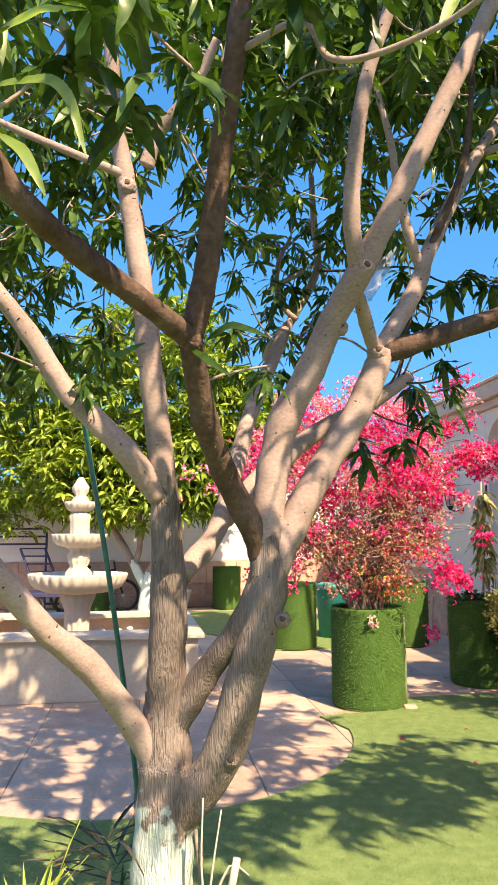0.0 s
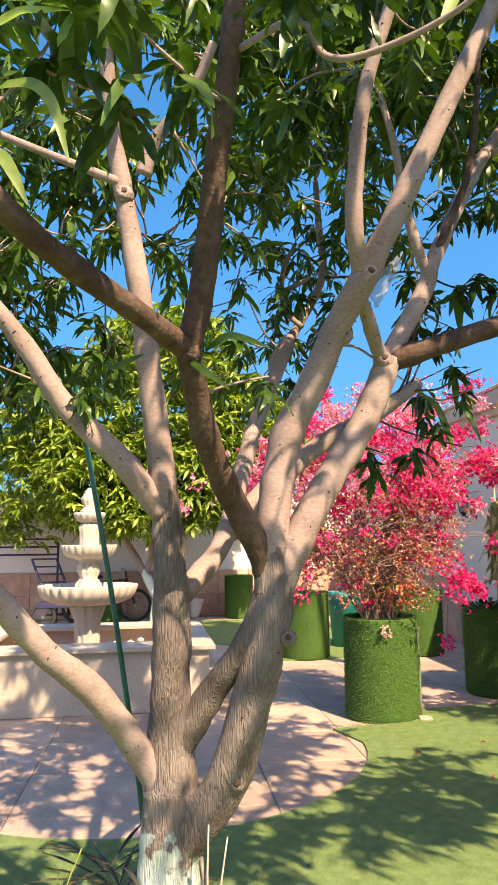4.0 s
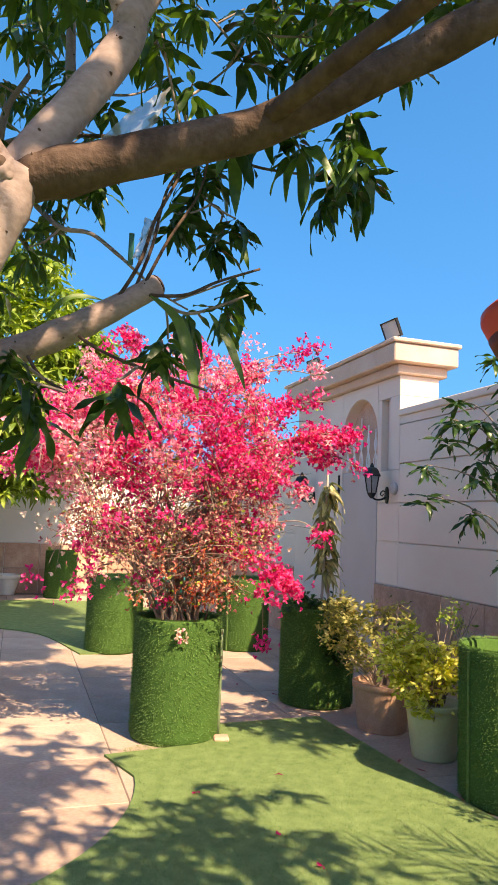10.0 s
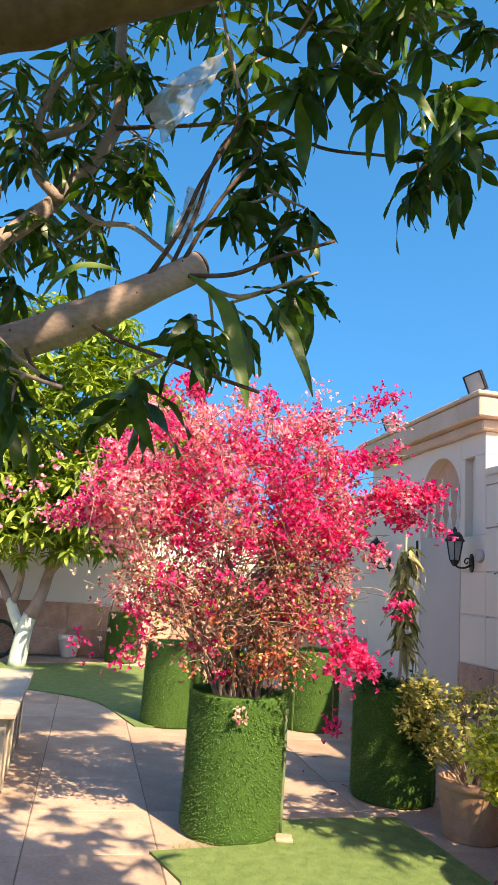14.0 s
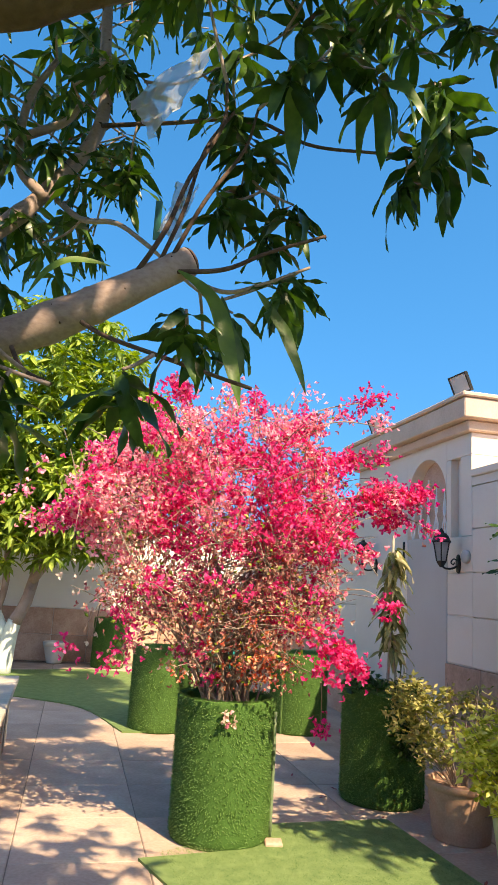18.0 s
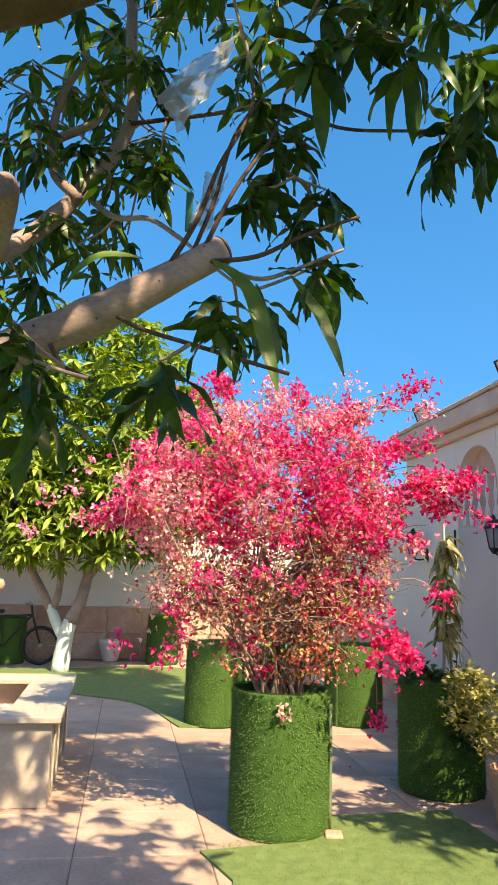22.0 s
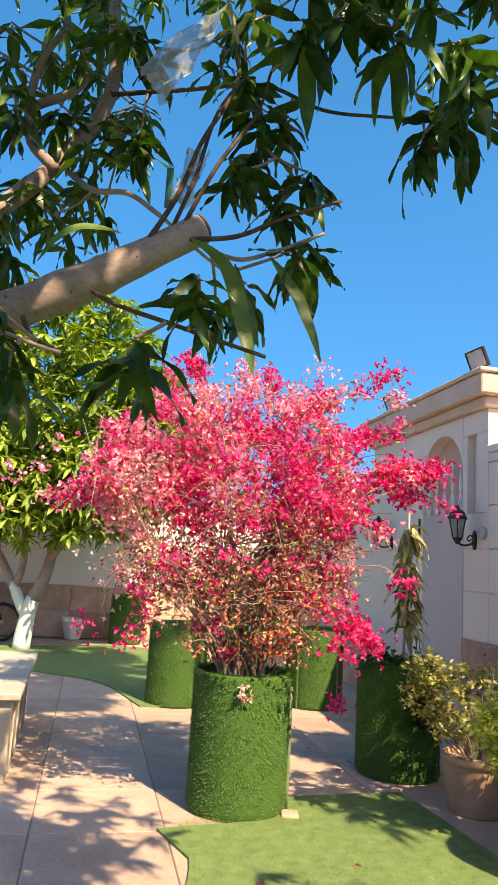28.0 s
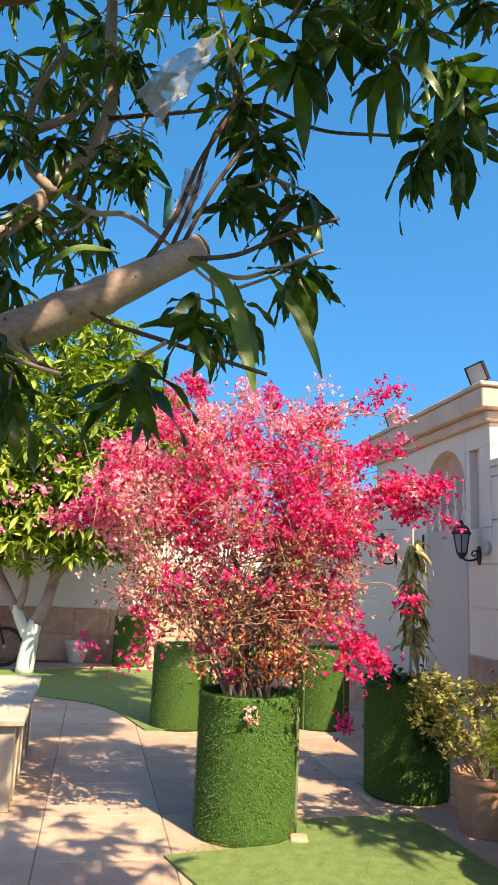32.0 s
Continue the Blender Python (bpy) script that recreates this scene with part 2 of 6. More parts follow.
M_BLUEROPE = mat("blue_cord", [(0.01, 0.1, 0.2), (0.03, 0.19, 0.32)], 0.7, scale=60, bump=0.4)
M_GREENPOLE = mat("green_hose", [(0.004, 0.08, 0.06), (0.012, 0.15, 0.11)], 0.4, scale=40, bump=0.2)
M_OLIVEPIPE = mat("weathered_green_pipe", [(0.1, 0.15, 0.08), (0.2, 0.25, 0.15)], 0.6, scale=30, bump=0.2)
M_TEAL = mat("teal_plastic", [(0.0, 0.16, 0.16), (0.0, 0.25, 0.24)], 0.45, bump=0.1)
M_BAG = mat("clear_plastic_film", [(0.4, 0.43, 0.45), (0.5, 0.54, 0.56)], 0.6, scale=16, fine=40, bump=0.15, dist=0.006, spec=0.2, trans=0.3)
M_BAG.node_tree.nodes["Principled BSDF"].inputs["Alpha"].default_value = 0.5
M_FOUNT = mat("carved_limestone", [(0.39, 0.33, 0.28), (0.48, 0.42, 0.365), (0.56, 0.5, 0.44)], 0.88, scale=7, bump=0.4)
M_BASIN = mat("basin_marble", [(0.36, 0.31, 0.255), (0.44, 0.38, 0.32), (0.52, 0.46, 0.395)], 0.75, scale=3, fine=40, bump=0.15, rand=0.12)
M_PEBBLE = mat("pale_pebble", [(0.5, 0.44, 0.38), (0.72, 0.67, 0.6)], 0.8, scale=20, rand=0.4, bump=0.3)
M_BLUECART = mat("blue_painted_steel", [(0.014, 0.016, 0.06), (0.03, 0.034, 0.11)], 0.5, bump=0.1)
M_RUBBER = mat("black_rubber", [(0.012, 0.012, 0.012), (0.03, 0.03, 0.03)], 0.8, bump=0.3)
M_LAMPGLASS = mat("frosted_lamp_glass", [(0.42, 0.43, 0.44), (0.52, 0.53, 0.54)], 0.25, scale=6, bump=0.05)
M_CHROME = mat("bright_steel", [(0.5, 0.5, 0.5), (0.6, 0.6, 0.6)], 0.3, metal=1.0, bump=0.05)
M_GLASSY = mat("lamp_glass", [(0.3, 0.33, 0.36), (0.42, 0.45, 0.48)], 0.12, bump=0.05, trans=0.3)
M_CLOUD = mat("white_iron", [(0.7, 0.7, 0.7), (0.8, 0.8, 0.8)], 0.6, bump=0.1)


# ---- mesh helpers ----
def link(name, bm, material, smooth=False):
    me = bpy.data.meshes.new(name)
    bm.to_mesh(me)
    bm.free()
    if smooth:
        me.shade_smooth()
    for m in material if isinstance(material, (list, tuple)) else [material]:
        me.materials.append(m)
    return new(name, me)


def part(name, bm, material, parent, label="", smooth=False, kind=""):
    """One mesh object under a thing; the mesh is in the thing's own space."""
    ob = link(name, bm, material, smooth)
    ob.parent = parent
    return tagged(ob, label, kind=kind)


def thing(name, at, label, category, group="", kind="", turn=0.0):
    ob = new(name)
    ob.empty_display_size = 0.1
    ob.matrix_basis = pose(*at, 0, 0, turn)
    return tagged(ob, label, category, group, kind)


def box(bm, x0, x1, y0, y1, z0, z1, bevel=0.0, m=None):
    vs = [bm.verts.new((x, y, z)) for x in (x0, x1) for y in (y0, y1) for z in (z0, z1)]
    fs = [bm.faces.new([vs[i] for i in f]) for f in ((0, 1, 3, 2), (4, 6, 7, 5), (0, 4, 5, 1), (2, 3, 7, 6), (0, 2, 6, 4), (1, 5, 7, 3))]
    if bevel:
        es = {e for f in fs for e in f.edges}
        bmesh.ops.bevel(bm, geom=list(es), offset=bevel, segments=1, affect="EDGES")
    if m is not None:
        bmesh.ops.transform(bm, matrix=m, verts=[v for v in bm.verts if v.is_valid and v in set(vs) or not v.tag])
    return vs


def boxed(*a, bevel=0.0):
    bm = bmesh.new()
    box(bm, *a, bevel=bevel)
    return bm


def lathe(profile, seg=32, bm=None, at=(0, 0, 0), wave=None):
    """A turned form from (radius, height) steps; wave(angle, r, z) scales the radius."""
    bm = bm or bmesh.new()
    rings = []
    for r, z in profile:
        ring = []
        for i in range(seg):
            a = 2 * math.pi * i / seg
            k = r * (wave(a, r, z) if wave else 1)
            ring.append(bm.verts.new((at[0] + k * math.cos(a), at[1] + k * math.sin(a), at[2] + z)))
        rings.append(ring)
    for p, q in zip(rings, rings[1:]):
        for i in range(seg):
            bm.faces.new((p[i], p[(i + 1) % seg], q[(i + 1) % seg], q[i]))
    for ring, flip in ((rings[0], True), (rings[-1], False)):
        bm.faces.new(ring[::-1] if flip else ring)
    return bm


def smooth_path(points, n=6):
    """A Catmull-Rom line through the points."""
    p = [Vector(q) for q in points]
    p = [2 * p[0] - p[1]] + p + [2 * p[-1] - p[-2]]
    out = []
    for i in range(1, len(p) - 2):
        for k in range(n):
            t = k / n
            a, b, c, d = p[i - 1:i + 3]
            out.append(0.5 * ((2 * b) + (c - a) * t + (2 * a - 5 * b + 4 * c - d) * t * t + (3 * b - a - 3 * c + d) * t ** 3))
    return out + [p[-2]]


def tube(bm, points, r0, r1, seg=8, n=6, lump=0.0, straight=False, rings_at=()):
    """A tapering limb along a smooth line, with uneven girth."""
    line = [Vector(q) for q in points] if straight else smooth_path(points, n)
    rings, up = [], Vector((0.31, 0.2, 0.93))
    for i, p in enumerate(line):
        d = (line[min(i + 1, len(line) - 1)] - line[max(i - 1, 0)]).normalized()
        side = d.cross(up)
        if side.length < 0.05:
            side = d.cross(Vector((1, 0, 0)))
        side.normalize()
        over = side.cross(d)
        up = over
        r = r0 + (r1 - r0) * i / max(1, len(line) - 1)
        r *= 1 + 0.09 * sum(math.exp(-abs(i - k)) for k in rings_at)
        ring = []
        for k in range(seg):
            a = 2 * math.pi * k / seg
            f = 1 + (lump * noise.noise(p * 14 + Vector((math.cos(a), math.sin(a), 0)) * 0.9) if lump else 0)
            ring.append(bm.verts.new(p + (side * math.cos(a) + over * math.sin(a)) * r * f))
        rings.append(ring)
    for p, q in zip(rings, rings[1:]):
        for i in range(seg):
            bm.faces.new((p[i], p[(i + 1) % seg], q[(i + 1) % seg], q[i]))
    bm.faces.new(rings[0][::-1])
    bm.faces.new(rings[-1])
    return bm


def leaf_faces(bm, m, length, width, droop=0.35, fold=0.25, steps=5):
    """One lance-shaped leaf along +x of m, folded at its midrib, bent down, with a wavy margin."""
    rows = []
    for i in range(steps + 1):
        t = i / steps
        w = width * 0.5 * max(0.03, math.sin(math.pi * t ** 0.9)) ** 0.75 * (1.1 - 0.3 * t)
        x, z = length * (t - 0.16 * droop * t * t), -droop * length * t * t * 0.6
        wave = 0.16 * width * math.sin(11 * t)
        rows.append([bm.verts.new(m @ Vector(c)) for c in ((x, -w, z + fold * w + wave), (x, 0, z), (x, w, z + fold * w - wave))])
    for p, q in zip(rows, rows[1:]):
        for i in (0, 1):
            bm.faces.new((p[i], p[i + 1], q[i + 1], q[i]))


def whorl_frames(at, rng, count=11, down=0.45, size=1.0):
    """The poses of the leaves of one mango shoot: a star of leaves, some raised, most of them hanging."""
    out = []
    spin = rng.uniform(0, 6.28)
    for i in range(count):
        a = spin + i * 2.399 + rng.uniform(-0.2, 0.2)
        pitch = rng.uniform(-0.5, 0.75) + down * 0.8
        back = rng.uniform(0, 0.05) * size
        m = Matrix.Translation(Vector(at) - Vector((0, 0, back))) @ Matrix.Rotation(a, 4, "Z") @ Matrix.Rotation(pitch, 4, "Y") @ Matrix.Rotation(rng.uniform(-0.7, 0.7), 4, "X")
        out.append(m)
    return out


# ---- the setting: the garden's own axes are turned against the camera's ----
TURN_G = 11.0
GU = Vector((math.cos(radians(TURN_G)), math.sin(radians(TURN_G)), 0))
GV = Vector((-math.sin(radians(TURN_G)), math.cos(radians(TURN_G)), 0))
W0 = Vector((2.95, 7.4, 0))


def garden(u, v, z=0.0):
    """A place from metres along the wall's normal (u, to the street) and along the wall (v, away), from the wall lamp's foot."""
    return W0 + GU * u + GV * v + Vector((0, 0, z))


def setting(name, label, category):
    ob = thing(name, (*W0.xy, 0), label, category, kind="structure", turn=TURN_G)
    return ob


bm = bmesh.new()
vs = [bm.verts.new((x, y, -0.05)) for x, y in ((-300, -300), (300, -300), (300, 300), (-300, 300))]
bm.faces.new(vs)
ground = tagged(link("ground", bm, M_GROUND), "dry brown earth reaching beyond the garden walls", "ground", kind="structure")

# boundary wall beside the flower pots: stone plinth, four courses of render, coping; gate between the lamps
END = 7.36
wall_east = setting("wall_east", "grey-pink rendered garden wall with grooved courses and red stone plinth", "wall")
COURSES = (0.87, 1.285, 1.66, 2.035, 2.41)


def wall_run(v0, v1):
    part("core", boxed(0.022, 0.2, v0, v1, -0.05, 2.49), M_RENDER, wall_east)
    for a, b in zip(COURSES, COURSES[1:]):
        part("render_course", boxed(-0.006, 0.022, v0, v1, a + 0.005, b - 0.005, bevel=0.003), M_RENDER, wall_east)
    part("coping", boxed(-0.03, 0.24, v0, v1, 2.493, 2.56, bevel=0.008), M_RENDER, wall_east, "thin coping slab")
    part("frieze", boxed(-0.006, 0.022, v0, v1, 2.416, 2.49), M_RENDER, wall_east)


wall_run(-13.0, 0.107)
wall_run(2.703, END)
PLINTH = boxed(-0.03, 0.022, 0.003, 0.597, 0.003, 0.432, bevel=0.005)
plinth_mesh = bpy.data.meshes.new("plinth_slab")
PLINTH.to_mesh(plinth_mesh)
PLINTH.free()
plinth_mesh.materials.append(M_STONE)


def plinth_row(parent, v0, v1, along="v"):
    n = max(1, round((v1 - v0) / 0.6))
    for row in range(2):
        for i in range(n):
            ob = new("plinth_slab", plinth_mesh)
            ob.parent = parent
            k = (v1 - v0) / n
            ob.matrix_basis = (Matrix.Translation((0, v0 + i * k, row * 0.435)) if along == "v" else Matrix.Translation((v0 + i * k, END, row * 0.435)) @ Matrix.Rotation(-math.pi / 2, 4, "Z") @ Matrix.Diagonal((-1, 1, 1, 1))) @ Matrix.Diagonal((1, k / 0.6, 1, 1))


# gate house: a pier each side, an arch over the grey door, heavy cornice
gate = setting("gatehouse", "cream rendered gate portico with arch and heavy projecting cornice", "gate")
part("pier", boxed(0.004, 0.42, 0.11, 0.546, 0.0, 1.978, bevel=0.004), M_RENDER, gate)
part("pier", boxed(-0.008, 0.42, 0.11, 0.3, 1.98, 2.7, bevel=0.004), M_RENDER, gate)
part("pier", boxed(-0.008, 0.42, 0.47, 0.546, 1.98, 2.7, bevel=0.004), M_RENDER, gate)
part("niche_back", boxed(0.07, 0.4, 0.302, 0.468, 1.98, 2.7), M_RENDER, gate)
part("pier", boxed(-0.008, 0.42, 0.11, 0.546, 2.702, 2.9, bevel=0.004), M_RENDER, gate)
for a, b in zip(COURSES[:3], (*COURSES[1:3], 1.985)):
    part("render_course", boxed(-0.006, 0.006, 0.107, 0.532, a + 0.007, b - 0.007, bevel=0.004), M_RENDER, gate)
part("pier", boxed(-0.008, 0.42, 1.36, 2.7, 0.0, 2.9, bevel=0.006), M_RENDER, gate)
bm = bmesh.new()
prof = []
for i in range(17):
    a = math.pi * i / 16
    prof.append((0.953 + 0.406 * math.cos(a), 2.36 + 0.42 * math.sin(a)))
lo = [[bm.verts.new((u, v, z)) for v, z in prof] for u in (-0.008, 0.42)]
hi = [[bm.verts.new((u, v, 2.9)) for v, z in prof] for u in (-0.008, 0.42)]
for i in range(16):
    bm.faces.new((lo[0][i], lo[0][i + 1], hi[0][i + 1], hi[0][i]))
    bm.faces.new((lo[1][i], hi[1][i], hi[1][i + 1], lo[1][i + 1]))
    bm.faces.new((lo[0][i], lo[1][i], lo[1][i + 1], lo[0][i + 1]))
    bm.faces.new((hi[0][i], hi[0][i + 1], hi[1][i + 1], hi[1][i]))
part("arch", bm, M_RENDER, gate, "round arch over the door")
part("moulding", boxed(-0.07, 0.49, 0.06, 2.75, 2.903, 3.0, bevel=0.012), M_CREAM, gate)
part("cornice", boxed(-0.15, 0.56, -0.02, 2.82, 3.002, 3.185, bevel=0.01), M_CREAM, gate)
part("cornice_lip", boxed(-0.175, 0.585, -0.045, 2.845, 3.188, 3.23, bevel=0.01), M_CREAM, gate)
door = part("door", boxed(-0.002, 0.04, 0.55, 1.356, 0.01, 2.0, bevel=0.006), M_GREY, gate, "plain grey steel door leaf")
part("latch", boxed(-0.03, -0.009, 1.4, 1.415, 1.72, 1.98, bevel=0.003), M_BLACK, gate, "black iron latch bar")
part("latch_catch", boxed(-0.035, -0.009, 1.385, 1.43, 1.8, 1.82, bevel=0.003), M_BLACK, gate)
part("transom_panel", boxed(0.12, 0.15, 0.55, 1.356, 2.002, 2.8), M_STONE, gate)
bm = bmesh.new()
for k in range(5):
    v = 0.635 + k * 0.16
    for s in (-1, 1):
        tube(bm, [(0.02, v + s * 0.05 * math.sin(i * 0.9) * (1 - i / 9), 2.0 + 0.075 * i * (0.72 + 0.07 * (2 - abs(k - 2)))) for i in range(9)], 0.008, 0.005, 5, 3)
    tube(bm, [(0.02, v, 2.0), (0.02, v, 2.4 + 0.09 * (2 - abs(k - 2)))], 0.007, 0.007, 5, 2)
part("iron_scrollwork", bm, M_CLOUD, gate, "white wrought iron scrolls above the door")

# back wall with whitewash above the same stone
wall_north = setting("wall_north", "whitewashed back wall with patchy red stone plinth", "wall")
part("core", boxed(-14.0, 0.2, END + 0.012, END + 0.22, -0.05, 2.3), M_WHITEWALL, wall_north)
for a, b in ((0.87, 1.45), (1.45, 2.3)):
    part("render_course", boxed(-14.0, -0.01, END - 0.006, END + 0.012, a + 0.007, b - 0.007, bevel=0.004), M_WHITEWALL, wall_north)
part("coping", boxed(-14.0, 0.2, END - 0.03, END + 0.25, 2.303, 2.37, bevel=0.008), M_WHITEWALL, wall_north)
# side wall far off beyond the parked bikes, and the house behind the camera, which close the place
wall_west = setting("wall_west", "sunlit cream garden wall far beyond the fountain", "wall")
part("core", boxed(-14.2, -14.0, -13.0, END, -0.05, 2.3), M_CREAM, wall_west)
wall_south = setting("wall_south", "plain cream house wall behind the garden", "wall")
part("core", boxed(-14.2, 0.0, -13.2, -13.0, -0.05, 3.2), M_CREAM, wall_south)

# lawns
def sheet(name, outline, z, material, label, category):
    bm = bmesh.new()
    top = [bm.verts.new((p[0], p[1], z)) for p in outline]
    low = [bm.verts.new((p[0], p[1], -0.02)) for p in outline]
    bm.faces.new(top)
    for i in range(len(top)):
        j = (i + 1) % len(top)
        bm.faces.new((low[i], low[j], top[j], top[i]))
    bmesh.ops.triangulate(bm, faces=[f for f in bm.faces if len(f.verts) > 4])
    return tagged(link(name, bm, material), label, category, kind="structure")


arc = [(-0.9 + 1.52 * math.cos(radians(a)), 4.98 + 1.52 * math.sin(radians(a))) for a in range(-170, 8, 4)]
near_lawn = sheet("lawn", [(-7, -5.0), (4.0, -5.0), (3.3, 1.0), (2.78, 3.0), (2.49, 4.3), (2.28, 5.0), (1.93, 6.34), (1.14, 6.13), (0.86, 5.64), (0.42, 5.49)] + arc[::-1] + [(-4.5, 5.6), (-7, 5.6)], 0.014, M_TURF, "bright artificial lawn with a curved edge along the paving", "lawn")
far_pts = smooth_path([(-0.06, 8.58), (0.45, 8.7), (1.3, 9.1), (1.4, 10.3), (0.5, 12.4), (-1.0, 13.05), (-2.2, 12.5), (-4.4, 11.7), (-4.0, 11.0), (-2.5, 10.6), (-1.45, 10.2), (-0.66, 9.74), (-0.06, 8.58)], 5)[:-1]
sheet("lawn", [(p.x, p.y) for p in far_pts], 0.014, M_TURF, "far artificial lawn under the white-trunked mango tree", "lawn")


# ---- fountain ----
BA = pose(-0.58, 6.1, 0, 0, 0, TURN_G + 1)
BW, BD, BH = 2.18, 1.88, 0.54
basin = tagged(new("fountain_basin"), "rectangular stone-clad fountain basin with pale marble rim", "basin")
basin.matrix_basis = BA
for x0, x1, y0, y1, nm in ((-BW, 0, 0, 0.14, "front_wall"), (-BW, 0, BD - 0.14, BD, "back_wall"), (-BW, -BW + 0.14, 0.143, BD - 0.143, "side_wall"), (-0.14, 0, 0.143, BD - 0.143, "side_wall")):
    part(nm, boxed(x0, x1, y0, y1, 0, BH - 0.045, bevel=0.004), M_BASIN, basin)
for x0, x1, y0, y1 in ((-BW - 0.05, 0.05, -0.05, 0.3), (-BW - 0.05, 0.05, BD - 0.3, BD + 0.05), (-BW - 0.05, -BW + 0.3, 0.303, BD - 0.303), (-0.3, 0.05, 0.303, BD - 0.303)):
    part("rim_slab", boxed(x0, x1, y0, y1, BH - 0.042, BH, bevel=0.006), M_BASIN, basin, "pale marble rim slab")
for i in range(4):
    part("joint_strip", boxed(0.0, 0.012, 0.2 + i * 0.4, 0.25 + i * 0.4, 0.02, BH - 0.05, bevel=0.003), M_BASIN, basin)
part("floor", boxed(-BW + 0.15, -0.15, 0.15, BD - 0.15, 0.1, 0.16), M_STONE, basin)
rng = random.Random(5)
for i in range(46):
    x, y = rng.uniform(-BW + 0.25, -0.25), rng.uniform(0.2, BD - 0.25)
    bm = bmesh.new()
    bmesh.ops.create_icosphere(bm, subdivisions=1, radius=rng.uniform(0.04, 0.08))
    for v in bm.verts:
        v.co = Vector((v.co.x, v.co.y * 0.8, v.co.z * 0.6)) * (1 + 0.2 * noise.noise(v.co * 20 + Vector((i, 0, 0))))
    p = part("stone", bm, M_PEBBLE, basin, smooth=True)
    p.matrix_basis = pose(x, y, rng.uniform(0.2, 0.42), 0, 0, rng.uniform(0, 360))
flutes = lambda n, d: (lambda a, r, z: 1 + d * math.cos(n * a))


def petals(n, d, z0):
    """Scalloped ribs on the outside of a bowl, above its foot."""
    return lambda a, r, z: 1 + (d * (abs(math.cos(n * a / 2)) - 0.6) if z > z0 else 0)


fountain = thing("fountain", tuple(BA @ Vector((-BW / 2, BD / 2, 0.12))), "tiered carved limestone fountain standing in a basin", "fountain")
part("pedestal", lathe([(0.2, 0), (0.2, 0.1), (0.13, 0.16), (0.11, 0.3), (0.12, 0.55), (0.17, 0.68), (0.16, 0.7)], 72, wave=flutes(12, 0.07)), M_FOUNT, fountain, smooth=True)
part("lower_bowl", lathe([(0.15, 0.69), (0.3, 0.71), (0.4, 0.75), (0.44, 0.8), (0.465, 0.87), (0.46, 0.885), (0.43, 0.885), (0.4, 0.83), (0.2, 0.78), (0.1, 0.78)], 112, wave=petals(28, 0.07, 0.7)), M_FOUNT, fountain, smooth=True)
part("stem", lathe([(0.11, 0.78), (0.13, 0.86), (0.12, 0.9), (0.08, 0.95), (0.1, 0.99), (0.11, 1.06), (0.085, 1.1), (0.12, 1.13), (0.12, 1.15)], 60, wave=flutes(10, 0.06)), M_FOUNT, fountain, smooth=True)
part("upper_bowl", lathe([(0.11, 1.13), (0.2, 1.15), (0.24, 1.19), (0.262, 1.255), (0.258, 1.265), (0.235, 1.265), (0.12, 1.21), (0.08, 1.21)], 96, wave=petals(22, 0.09, 1.14)), M_FOUNT, fountain, smooth=True)
part("neck", lathe([(0.085, 1.21), (0.1, 1.25), (0.092, 1.3), (0.095, 1.38), (0.105, 1.44), (0.09, 1.46), (0.06, 1.48)], 40, wave=flutes(10, 0.05)), M_FOUNT, fountain, smooth=True)
part("top_bowl", lathe([(0.06, 1.47), (0.12, 1.5), (0.146, 1.545), (0.15, 1.575), (0.13, 1.58), (0.08, 1.55)], 64, wave=petals(14, 0.1, 1.48)), M_FOUNT, fountain, smooth=True)
part("finial", lathe([(0.07, 1.55), (0.09, 1.58), (0.065, 1.62), (0.05, 1.64), (0.075, 1.68), (0.08, 1.72), (0.055, 1.76), (0.04, 1.79), (0.02, 1.82)], 40, wave=flutes(9, 0.08)), M_FOUNT, fountain, smooth=True)


